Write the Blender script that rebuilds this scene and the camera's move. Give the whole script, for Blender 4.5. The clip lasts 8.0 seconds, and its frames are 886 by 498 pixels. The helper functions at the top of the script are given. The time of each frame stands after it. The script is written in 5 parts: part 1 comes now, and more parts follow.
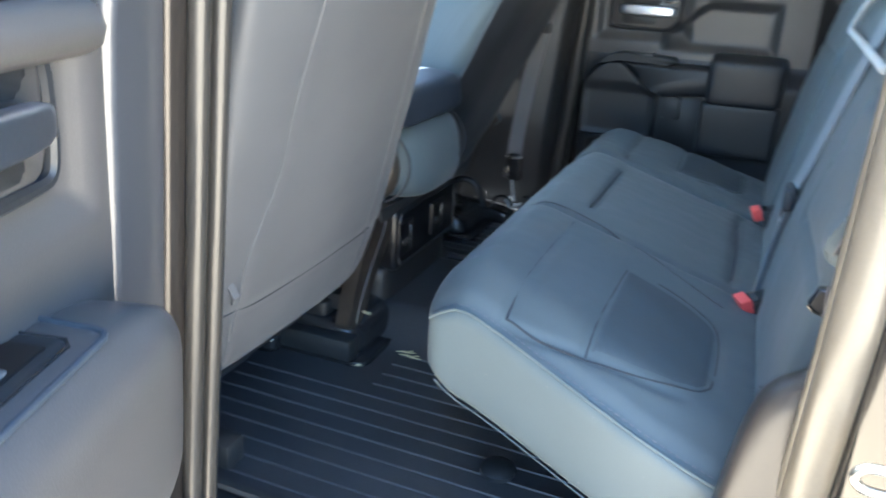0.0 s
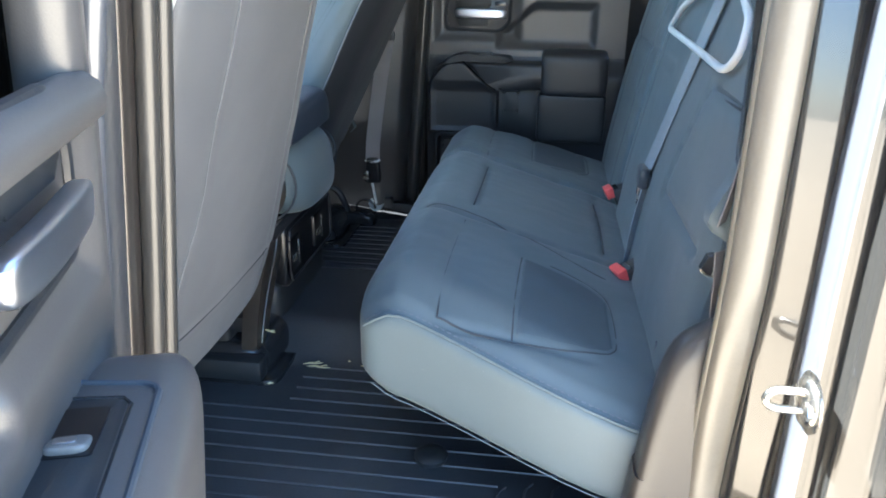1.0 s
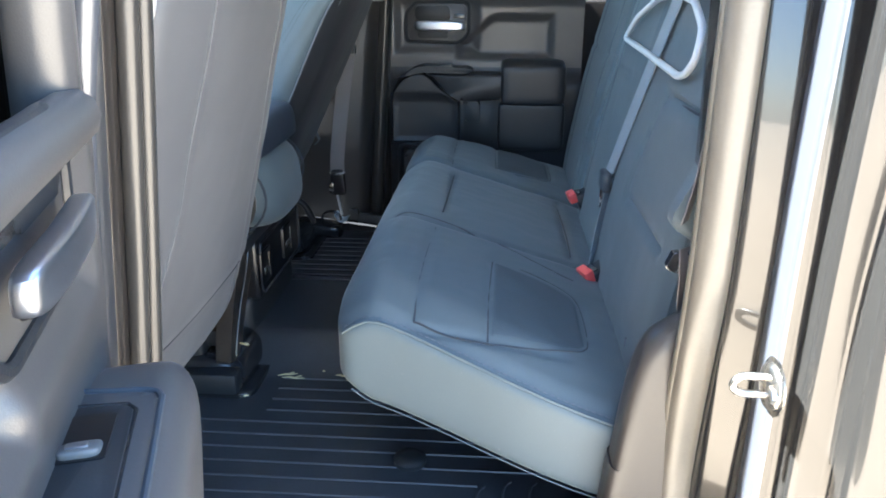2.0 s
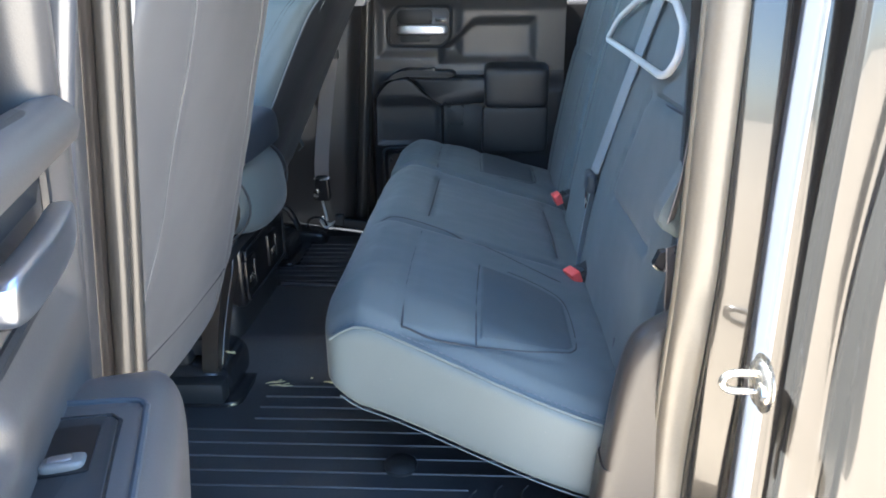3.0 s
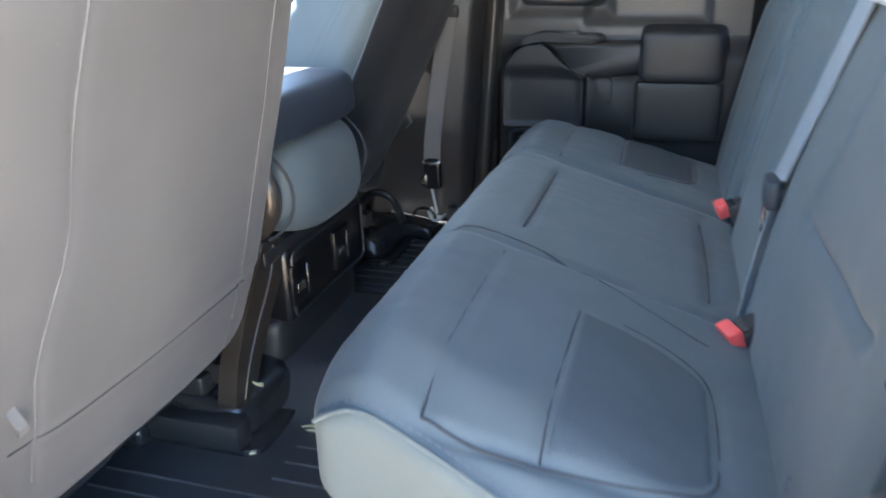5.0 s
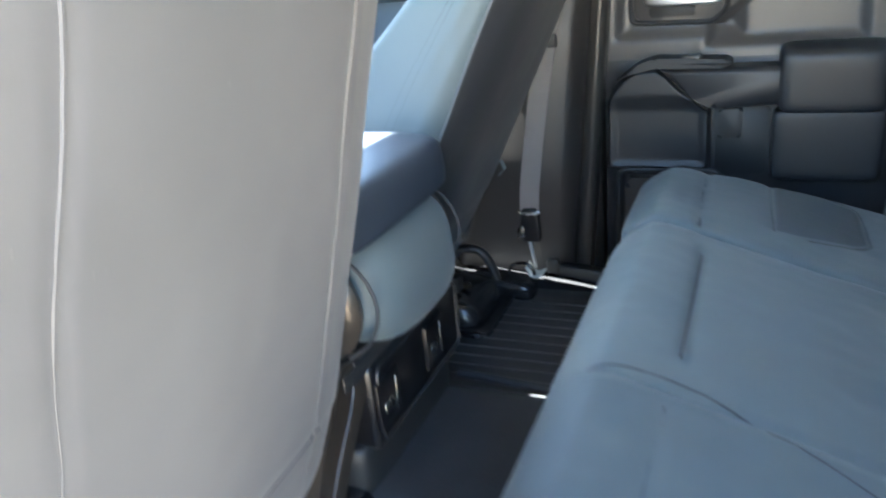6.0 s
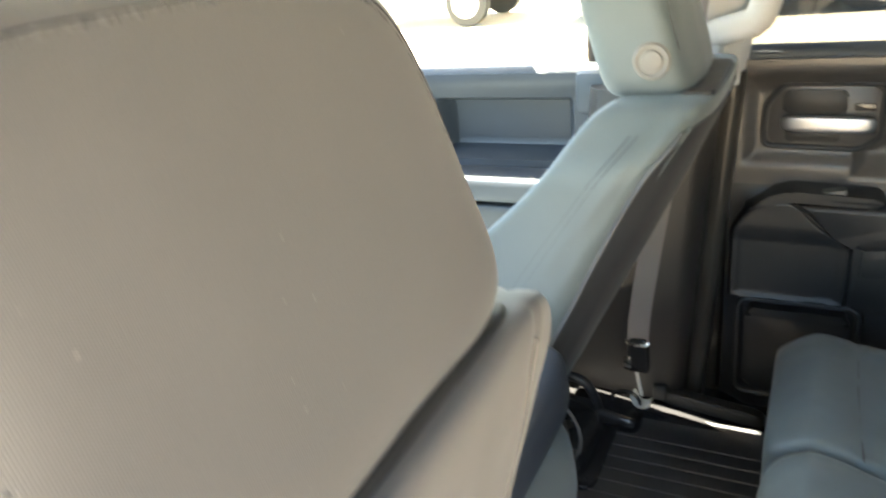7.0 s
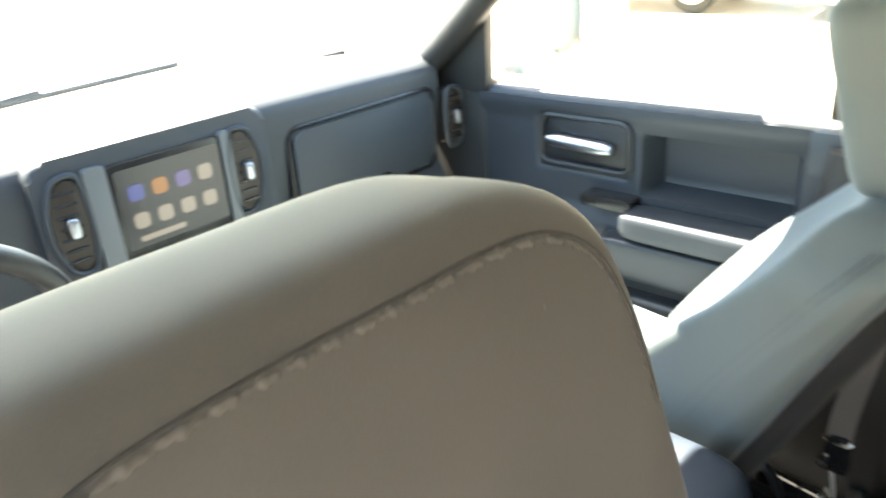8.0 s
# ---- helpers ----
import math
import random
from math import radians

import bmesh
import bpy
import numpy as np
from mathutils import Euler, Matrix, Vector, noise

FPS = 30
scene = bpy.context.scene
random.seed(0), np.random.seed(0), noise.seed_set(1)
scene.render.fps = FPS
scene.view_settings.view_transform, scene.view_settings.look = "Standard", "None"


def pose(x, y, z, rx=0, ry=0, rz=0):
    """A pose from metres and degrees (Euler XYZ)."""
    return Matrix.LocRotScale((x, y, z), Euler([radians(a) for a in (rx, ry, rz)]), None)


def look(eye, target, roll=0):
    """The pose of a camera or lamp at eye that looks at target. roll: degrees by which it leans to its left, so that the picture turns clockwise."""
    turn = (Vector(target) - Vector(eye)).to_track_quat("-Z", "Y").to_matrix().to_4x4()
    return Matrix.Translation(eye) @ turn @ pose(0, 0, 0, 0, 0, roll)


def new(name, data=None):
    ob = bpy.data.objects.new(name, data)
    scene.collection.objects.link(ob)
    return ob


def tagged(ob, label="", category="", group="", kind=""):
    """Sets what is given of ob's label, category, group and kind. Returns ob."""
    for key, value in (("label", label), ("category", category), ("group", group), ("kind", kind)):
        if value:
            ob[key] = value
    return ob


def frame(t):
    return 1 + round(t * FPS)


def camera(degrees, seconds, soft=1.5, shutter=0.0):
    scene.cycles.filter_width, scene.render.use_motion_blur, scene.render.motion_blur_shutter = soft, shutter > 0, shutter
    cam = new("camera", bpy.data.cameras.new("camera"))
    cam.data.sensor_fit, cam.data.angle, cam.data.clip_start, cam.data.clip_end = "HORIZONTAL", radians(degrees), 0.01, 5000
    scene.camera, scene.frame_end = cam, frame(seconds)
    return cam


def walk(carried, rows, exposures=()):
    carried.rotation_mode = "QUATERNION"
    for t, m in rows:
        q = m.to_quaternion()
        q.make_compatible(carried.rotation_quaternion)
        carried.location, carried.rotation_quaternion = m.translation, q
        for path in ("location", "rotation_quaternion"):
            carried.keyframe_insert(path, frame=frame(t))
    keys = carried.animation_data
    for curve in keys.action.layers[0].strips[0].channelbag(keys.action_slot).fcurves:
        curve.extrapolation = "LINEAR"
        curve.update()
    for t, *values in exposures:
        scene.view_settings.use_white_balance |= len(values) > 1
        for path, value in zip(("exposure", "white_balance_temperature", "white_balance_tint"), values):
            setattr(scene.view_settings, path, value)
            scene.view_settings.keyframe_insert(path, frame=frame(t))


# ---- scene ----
cam = camera(61.7, 8.0, soft=1.8, shutter=0.5)
PATH = [
    (0, (0.284, -0.706, 0.719), (-0.412, 1.024, -0.005), 2.7),
    (0.5, (0.214, -0.754, 0.747), (-0.159, 1.071, 0.017), 1.4),
    (1, (0.182, -0.805, 0.76), (-0.069, 1.042, 0.036), 0.5),
    (1.5, (0.168, -0.826, 0.763), (-0.02, 1.033, 0.05), 0.2),
    (2, (0.165, -0.836, 0.764), (0.02, 1.034, 0.067), -0.1),
    (3.5, (0.164, -0.823, 0.753), (0.06, 1.053, 0.068), -0.9),
    (4, (0.188, -0.741, 0.714), (0.0, 1.121, 0.01), -0.9),
    (4.5, (0.221, -0.594, 0.678), (-0.138, 1.236, -0.045), -1.2),
    (4.7, (0.233, -0.519, 0.672), (-0.208, 1.292, -0.052), -1.2),
    (5.8, (0.153, -0.219, 0.703), (-0.507, 1.375, 0.035), -4.2),
    (6, (0.109, -0.174, 0.732), (-0.575, 1.409, 0.063), -5.6),
    (6.2, (0.061, -0.115, 0.790), (-0.635, 1.449, 0.087), -6.5),
    (6.4, (0.015, -0.063, 0.845), (-0.687, 1.490, 0.124), -6.8),
    (6.6, (-0.008, -0.011, 0.915), (-0.731, 1.529, 0.187), -6.8),
    (6.8, (-0.024, 0.013, 0.970), (-0.782, 1.531, 0.232), -6.7),
    (7, (-0.035, 0.023, 1.012), (-0.847, 1.513, 0.274), -6.6),
    (7.3, (-0.053, 0.045, 1.052), (-0.949, 1.477, 0.297), -6.0),
    (7.5, (-0.075, 0.065, 1.064), (-1.025, 1.454, 0.294), -4.3),
    (7.7, (-0.072, 0.066, 1.080), (-1.115, 1.391, 0.319), -4.4),
    (7.9, (-0.080, 0.089, 1.103), (-1.200, 1.349, 0.341), -4.7),
    (8, (-0.085, 0.107, 1.104), (-1.258, 1.320, 0.347), -4.6),
]
EXPOSURES = [(0, 1.55, 5500, 4), (1.0, 1.45, 5500, 5), (1.5, 1.42, 5520, 6), (3.5, 1.38, 5550, 8), (4.0, 1.5, 5800, 9), (4.5, 1.55, 6050, 10), (5.8, 2.22, 5950, 7),
             (6.0, 2.22, 5850, 5), (6.5, 1.95, 5950, 5), (7.0, 1.9, 7400, 6), (7.5, 1.68, 8300, 7), (8.0, 1.28, 7500, 6)]
walk(cam, [(t, look(eye, target, roll)) for t, eye, target, roll in PATH], [(t, 3.3 + e, k, g) for t, e, k, g in EXPOSURES])

# ---- world, sun, exposure ----
SUN_TRAVEL = Vector((1.0, -0.02, -1.6)).normalized()
sky_dir = -SUN_TRAVEL
world = bpy.data.worlds.new("sky")
scene.world = world
world.use_nodes = True
wn = world.node_tree
sky = wn.nodes.new("ShaderNodeTexSky")
sky.sky_type = 'NISHITA'
sky.sun_disc = False
sky.sun_elevation = math.asin(sky_dir.z)
sky.sun_rotation = math.atan2(sky_dir.x, sky_dir.y)
sky.air_density, sky.dust_density = 1.0, 1.2
wn.links.new(sky.outputs["Color"], wn.nodes["Background"].inputs["Color"])
wn.nodes["Background"].inputs["Strength"].default_value = 0.08
sun = new("sun", bpy.data.lights.new("sun", 'SUN'))
sun.data.energy, sun.data.angle, sun.data.color = 5.0, radians(0.6), (1.0, 0.95, 0.86)
sun.matrix_world = look((0, 0, 6), Vector((0, 0, 6)) + SUN_TRAVEL)

# ---- materials ----


def material(name, base, rough=0.6, metal=0.0, vary=0.15, big=6.0, fine=180.0, bump=0.15, dist=0.001, weave=0.0, coat=0.0,
             sheen=0.0, spec=0.5, tint=None, dust=0.0, lint=0.0, rib=0.0):
    """Procedural surface: two scales of colour variation, roughness wear and fine relief."""
    m = bpy.data.materials.new(name)
    m.use_nodes = True
    n, l = m.node_tree.nodes, m.node_tree.links
    p = n["Principled BSDF"]
    co = n.new("ShaderNodeTexCoord")
    wide, grain = n.new("ShaderNodeTexNoise"), n.new("ShaderNodeTexNoise")
    wide.inputs["Scale"].default_value, wide.inputs["Detail"].default_value = big, 5
    grain.inputs["Scale"].default_value, grain.inputs["Detail"].default_value = fine, 3
    for node in (wide, grain):
        l.new(co.outputs["Object"], node.inputs["Vector"])
    mix = n.new("ShaderNodeMath")
    mix.operation = 'MULTIPLY_ADD'
    l.new(wide.outputs["Fac"], mix.inputs[0])
    mix.inputs[1].default_value = 0.65
    half = n.new("ShaderNodeMath")
    half.operation = 'MULTIPLY'
    half.inputs[1].default_value = 0.35
    l.new(grain.outputs["Fac"], half.inputs[0])
    l.new(half.outputs[0], mix.inputs[2])
    ramp = n.new("ShaderNodeValToRGB")
    lo = [c * (1 - vary) for c in base]
    hi = [min(1, c * (1 + vary) + dust) for c in (tint or base)]
    ramp.color_ramp.elements[0].position, ramp.color_ramp.elements[1].position = 0.3, 0.7
    ramp.color_ramp.elements[0].color, ramp.color_ramp.elements[1].color = (*lo, 1), (*hi, 1)
    l.new(mix.outputs[0], ramp.inputs["Fac"])
    surface = ramp.outputs["Color"]
    if lint:
        flecks, cut_off, over = n.new("ShaderNodeTexNoise"), n.new("ShaderNodeMapRange"), n.new("ShaderNodeMixRGB")
        flecks.inputs["Scale"].default_value, flecks.inputs["Detail"].default_value = 260, 1
        l.new(co.outputs["Object"], flecks.inputs["Vector"])
        cut_off.inputs["From Min"].default_value, cut_off.inputs["From Max"].default_value = 0.78, 0.82
        cut_off.inputs["To Max"].default_value = lint
        l.new(flecks.outputs["Fac"], cut_off.inputs["Value"])
        l.new(cut_off.outputs["Result"], over.inputs["Fac"])
        l.new(surface, over.inputs["Color1"])
        over.inputs["Color2"].default_value = (0.3, 0.3, 0.3, 1)
        surface = over.outputs["Color"]
    l.new(surface, p.inputs["Base Color"])
    r = n.new("ShaderNodeMapRange")
    r.inputs["To Min"].default_value, r.inputs["To Max"].default_value = rough - min(0.1, 0.2 * rough), min(1, rough + min(0.1, 0.2 * rough))
    l.new(wide.outputs["Fac"], r.inputs["Value"])
    l.new(r.outputs["Result"], p.inputs["Roughness"])
    p.inputs["Metallic"].default_value = metal
    p.inputs["Specular IOR Level"].default_value = spec
    p.inputs["Coat Weight"].default_value = coat
    p.inputs["Coat Roughness"].default_value = 0.04
    p.inputs["Sheen Weight"].default_value = sheen
    p.inputs["Sheen Roughness"].default_value = 0.5
    if bump:
        b = n.new("ShaderNodeBump")
        b.inputs["Strength"].default_value, b.inputs["Distance"].default_value = bump, dist
        height = grain.outputs["Fac"]
        if weave:
            v = n.new("ShaderNodeTexVoronoi")
            v.inputs["Scale"].default_value = weave
            l.new(co.outputs["Object"], v.inputs["Vector"])
            add = n.new("ShaderNodeMath")
            l.new(v.outputs["Distance"], add.inputs[0])
            l.new(grain.outputs["Fac"], add.inputs[1])
            height = add.outputs[0]
        if rib:
            lines, both = n.new("ShaderNodeTexWave"), n.new("ShaderNodeMath")
            lines.bands_direction = 'Y'
            lines.inputs["Scale"].default_value, lines.inputs["Distortion"].default_value = rib, 0.6
            l.new(co.outputs["Object"], lines.inputs["Vector"])
            both.operation = 'MULTIPLY_ADD'
            both.inputs[1].default_value = 0.24
            l.new(lines.outputs["Fac"], both.inputs[0])
            l.new(height, both.inputs[2])
            height = both.outputs[0]
        l.new(height, b.inputs["Height"])
        l.new(b.outputs["Normal"], p.inputs["Normal"])
    return m


def glowing(name, color, strength):
    m = bpy.data.materials.new(name)
    m.use_nodes = True
    p = m.node_tree.nodes["Principled BSDF"]
    p.inputs["Base Color"].default_value = (0.003, 0.003, 0.004, 1)
    p.inputs["Roughness"].default_value = 0.2
    p.inputs["Emission Color"].default_value, p.inputs["Emission Strength"].default_value = (*color, 1), strength
    return m


def window_glass(name, clearness):
    m = bpy.data.materials.new(name)
    m.use_nodes = True
    n, l = m.node_tree.nodes, m.node_tree.links
    n.remove(n["Principled BSDF"])
    clear, gloss, mix = (n.new("ShaderNode" + k) for k in ("BsdfTransparent", "BsdfGlossy", "MixShader"))
    clear.inputs["Color"].default_value = (0.95 * clearness, clearness, 0.99 * clearness, 1)
    gloss.inputs["Roughness"].default_value = 0.02
    mix.inputs["Fac"].default_value = 0.045
    l.new(clear.outputs[0], mix.inputs[1])
    l.new(gloss.outputs[0], mix.inputs[2])
    l.new(mix.outputs[0], n["Material Output"].inputs["Surface"])
    return m


SEAT = material("seat_cover_cloth", (0.065, 0.086, 0.093), 0.62, vary=0.08, big=9, fine=900, bump=0.17, dist=0.0005, sheen=0.10, dust=0.003, lint=0.2, rib=330)
# same cloth as SEAT; the warmer tint stands for light off the ground
SEAT_WARM = material("seat_cover_cloth_warm_lit", (0.0680, 0.0690, 0.0722), 0.62, vary=0.09, big=9, fine=900, bump=0.17, dist=0.0005, sheen=0.10, dust=0.003, lint=0.2, rib=330)
MESH = material("seat_mesh_insert", (0.055, 0.072, 0.081), 0.7, vary=0.10, big=11, fine=600, bump=0.4, dist=0.0007, weave=520)
PANELB = material("black_power_panel_plastic", (0.006, 0.006, 0.007), 0.3, vary=0.2, big=12, fine=300, bump=0.03)
BLACK = material("black_textured_plastic", (0.016, 0.017, 0.018), 0.5, vary=0.2, big=8, fine=600, bump=0.2, dist=0.0005)
DOORP = material("charcoal_door_plastic", (0.064, 0.061, 0.059), 0.34, vary=0.15, big=5, fine=700, bump=0.22, dist=0.0005, dust=0.002)
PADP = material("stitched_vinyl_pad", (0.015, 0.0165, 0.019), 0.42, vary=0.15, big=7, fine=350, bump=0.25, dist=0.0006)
GLOSSB = material("gloss_black_plastic", (0.016, 0.016, 0.017), 0.24, vary=0.2, big=12, fine=300, bump=0.03)
MAT = material("rubber_floor_liner", (0.037, 0.039, 0.042), 0.36, vary=0.3, big=7, fine=260, bump=0.25, dist=0.0008, dust=0.004)
# ribs get a lighter colour than the liner to stand for their specular sheen
RIBM = material("rubber_rib_with_sheen", (0.062, 0.062, 0.064), 0.42, vary=0.3, big=20, fine=200, bump=0.2)
CARPET = material("dark_carpet", (0.022, 0.022, 0.023), 0.95, vary=0.3, big=20, fine=500, bump=0.8, dist=0.003)
NAVY = material("dark_navy_armrest_cloth", (0.016, 0.023, 0.036), 0.5, vary=0.14, big=9, fine=420, bump=0.14, dist=0.0006)
STRAW = material("pale_crumb", (0.62, 0.55, 0.30), 0.6, vary=0.2, big=60, fine=300, bump=0.1)
CHROME = material("satin_chrome", (0.46, 0.48, 0.52), 0.33, metal=1.0, vary=0.06, big=10, fine=300, bump=0.03)
STEEL = material("zinc_plated_steel", (0.46, 0.44, 0.40), 0.27, metal=1.0, vary=0.15, big=40, fine=400, bump=0.1)
BRONZE = material("scuffed_bracket_metal", (0.055, 0.046, 0.037), 0.30, metal=0.5, vary=0.3, big=15, fine=300, bump=0.15)
PAINT = material("grey_metallic_paint", (0.030, 0.026, 0.023), 0.33, metal=0.35, vary=0.1, big=4, fine=900, bump=0.02, coat=0.6, spec=0.2)
PAINT.node_tree.nodes["Principled BSDF"].inputs["Coat Roughness"].default_value = 0.13
SEAL = material("rubber_weatherstrip", (0.03, 0.028, 0.025), 0.30, vary=0.1, big=5, fine=300, bump=0.08)
PAINT_J = material("polished_jamb_paint", (0.036, 0.034, 0.031), 0.25, metal=0.6, vary=0.06, big=4, fine=900, bump=0.01, coat=0.55, spec=0.3)
PAINT_S = material("satin_light_edge_paint", (0.072, 0.077, 0.088), 0.36, metal=0.35, vary=0.05, big=4, fine=900, bump=0.02, coat=0.5)
GREYP = material("grey_button_plastic", (0.12, 0.118, 0.112), 0.45, vary=0.08, big=20, fine=400, bump=0.05)
SEAL_L = material("taupe_jamb_weatherstrip", (0.095, 0.083, 0.064), 0.3, vary=0.12, big=12, fine=300, bump=0.1)
BELT = material("grey_belt_webbing", (0.20, 0.222, 0.24), 0.6, vary=0.1, big=12, fine=500, bump=0.5, dist=0.0006, weave=700)
BELT_T = material("taupe_belt_webbing", (0.16, 0.145, 0.135), 0.65, vary=0.12, big=10, fine=500, bump=0.4, dist=0.0006, weave=700)
TAUPE = material("taupe_quarter_plastic", (0.044, 0.038, 0.032), 0.36, vary=0.12, big=6, fine=600, bump=0.12, dist=0.0004, spec=0.35)
SILVG = material("light_grey_dash_trim", (0.115, 0.128, 0.136), 0.4, vary=0.08, big=8, fine=400, bump=0.08)
FDOOR = material("dark_slate_door_plastic", (0.025, 0.031, 0.039), 0.45, vary=0.14, big=6, fine=500, bump=0.25, dist=0.0006)
RED = material("red_release_button", (0.66, 0.085, 0.075), 0.4, vary=0.08, big=30, fine=300, bump=0.05)
PALE = material("pale_grey_plastic", (0.55, 0.56, 0.55), 0.5, vary=0.06, big=12, fine=400, bump=0.08)
LINER = material("light_grey_headliner", (0.40, 0.39, 0.37), 0.9, vary=0.06, big=6, fine=500, bump=0.4, dist=0.001)
TRIML = material("light_grey_pillar_trim", (0.42, 0.42, 0.41), 0.6, vary=0.06, big=6, fine=500, bump=0.2)
VENTB = material("brown_vent_shadow_plastic", (0.024, 0.017, 0.013), 0.5, vary=0.2, big=12, fine=400, bump=0.1)
PILL = material("dark_pillar_plastic", (0.028, 0.0255, 0.024), 0.45, vary=0.15, big=6, fine=700, bump=0.2, dist=0.0005)
DASH = material("slate_dash_plastic", (0.034, 0.042, 0.051), 0.55, vary=0.12, big=6, fine=500, bump=0.3, dist=0.0006)
THREAD = material("grey_stitch_thread", (0.09, 0.098, 0.11), 0.7, vary=0.1, big=30, fine=300, bump=0.1)
# seam thread darkened to carry the shade inside its groove
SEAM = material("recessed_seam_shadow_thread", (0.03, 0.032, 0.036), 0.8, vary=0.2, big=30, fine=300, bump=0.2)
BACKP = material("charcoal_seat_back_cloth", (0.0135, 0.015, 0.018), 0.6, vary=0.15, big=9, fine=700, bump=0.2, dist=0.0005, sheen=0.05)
PIPE = material("seat_cover_piping", (0.055, 0.062, 0.07), 0.55, vary=0.1, big=20, fine=400, bump=0.15)
GROUND = material("sandy_asphalt_lot", (0.48, 0.385, 0.275), 0.9, vary=0.14, big=0.7, fine=60, bump=0.4, dist=0.006)
TYRE = material("tyre_rubber", (0.02, 0.02, 0.02), 0.8, vary=0.2, big=9, fine=200, bump=0.2)
CARW = material("pale_car_paint", (0.6, 0.58, 0.54), 0.3, vary=0.05, big=3, fine=300, bump=0.0, coat=0.6)
CARD = material("dark_car_paint", (0.06, 0.055, 0.05), 0.3, vary=0.1, big=3, fine=300, bump=0.0, coat=0.6)
CARGL = material("dark_car_window", (0.02, 0.025, 0.03), 0.08, vary=0.1, big=3, fine=100, bump=0.0)
GLASS = window_glass("clear_glass", 0.93)
TINTED = window_glass("tinted_glass", 0.035)
PRIVACY = window_glass("lightly_tinted_glass", 0.30)
SCREEN = glowing("lit_touch_screen", (0.05, 0.055, 0.07), 0.02)
ICONS = [glowing(k, c, 0.022) for k, c in (("icon_blue", (0.15, 0.2, 0.75)), ("icon_orange", (0.85, 0.4, 0.12)),
                                          ("icon_violet", (0.3, 0.25, 0.7)), ("icon_white", (0.75, 0.7, 0.62)))]

# ---- mesh helpers ----


def place(name, bm, mat, parent=None, label="", smooth=40):
    bmesh.ops.recalc_face_normals(bm, faces=bm.faces)
    me = bpy.data.meshes.new(name)
    bm.to_mesh(me)
    bm.free()
    if smooth:
        for f in me.polygons:
            f.use_smooth = True
        me.set_sharp_from_angle(angle=radians(smooth))
    me.materials.append(mat)
    ob = new(name, me)
    ob.parent = parent
    if label:
        ob["label"] = label
    return ob


def part(name, bm, mat, parent, label="", smooth=40):
    return place(name, bm, mat, parent, label, smooth)


def thing(name, label, category, group="", kind=""):
    return tagged(new(name), label, category, group, kind)


def structure(name, bm, mat, label, category="", smooth=40):
    return tagged(place(name, bm, mat, None, "", smooth), label, category or name.split("_")[0], kind="structure")


def block(x0, x1, y0, y1, z0, z1, bevel=0.004, seg=2, bm=None):
    bm = bm or bmesh.new()
    m = Matrix.LocRotScale(((x0 + x1) / 2, (y0 + y1) / 2, (z0 + z1) / 2), None, (abs(x1 - x0), abs(y1 - y0), abs(z1 - z0)))
    vs = bmesh.ops.create_cube(bm, size=1, matrix=m)["verts"]
    if bevel:
        es = list({e for v in vs for e in v.link_edges})
        bmesh.ops.bevel(bm, geom=es, offset=bevel, segments=seg, profile=0.5, affect='EDGES')
    return bm


def pad(half, p=6.0, cuts=10, bend=None):
    """A soft rounded block: a cube pulled towards a superellipsoid, then bent by a function of its unit coordinates."""
    bm = bmesh.new()
    nx, ny, nz = cuts if isinstance(cuts, tuple) else (cuts,) * 3
    seen = {}

    def vert(a, b, c):
        key = (round(a, 5), round(b, 5), round(c, 5))
        if key not in seen:
            s = (abs(a) ** p + abs(b) ** p + abs(c) ** p) ** (1 / p)
            k = max(abs(a), abs(b), abs(c)) / s
            q = Vector((a * k, b * k, c * k))
            co = bend(q) if bend else Vector((q.x * half[0], q.y * half[1], q.z * half[2]))
            seen[key] = bm.verts.new(co)
        return seen[key]

    def steps(n):
        return [math.sin((2 * i / n - 1) * math.pi / 2 * 0.92) / math.sin(math.pi / 2 * 0.92) for i in range(n + 1)]
    X, Y, Z = steps(nx), steps(ny), steps(nz)
    for s in (-1, 1):
        for A, B, f in ((X, Y, lambda a, b: (a, b, s)), (X, Z, lambda a, b: (a, s, b)), (Y, Z, lambda a, b: (s, a, b))):
            for i in range(len(A) - 1):
                for j in range(len(B) - 1):
                    bm.faces.new([vert(*f(A[i], B[j])), vert(*f(A[i + 1], B[j])), vert(*f(A[i + 1], B[j + 1])), vert(*f(A[i], B[j + 1]))])
    return bm


def tube(points, radius, seg=8, closed=False, bm=None, flat=1.0):
    """A round bar along points; flat squeezes it across."""
    bm = bm or bmesh.new()
    pts = [Vector(q) for q in points]
    n = len(pts)
    rings, side = [], None
    for i, q in enumerate(pts):
        a = pts[(i - 1) % n] if closed or i else q
        b = pts[(i + 1) % n] if closed or i < n - 1 else q
        t = (b - a).normalized()
        if side is None:
            side = t.cross(Vector((0, 0, 1)) if abs(t.z) < 0.9 else Vector((1, 0, 0))).normalized()
        side = (side - t * side.dot(t)).normalized()
        up = t.cross(side)
        r = radius(i / max(1, n - 1)) if callable(radius) else radius
        rings.append([bm.verts.new(q + (side * math.cos(w) + up * math.sin(w) * flat) * r) for w in (2 * math.pi * k / seg for k in range(seg))])
    for i in range(n if closed else n - 1):
        a, b = rings[i], rings[(i + 1) % n]
        for k in range(seg):
            bm.faces.new([a[k], a[(k + 1) % seg], b[(k + 1) % seg], b[k]])
    if not closed:
        bm.faces.new(rings[0])
        bm.faces.new(rings[-1])
    return bm


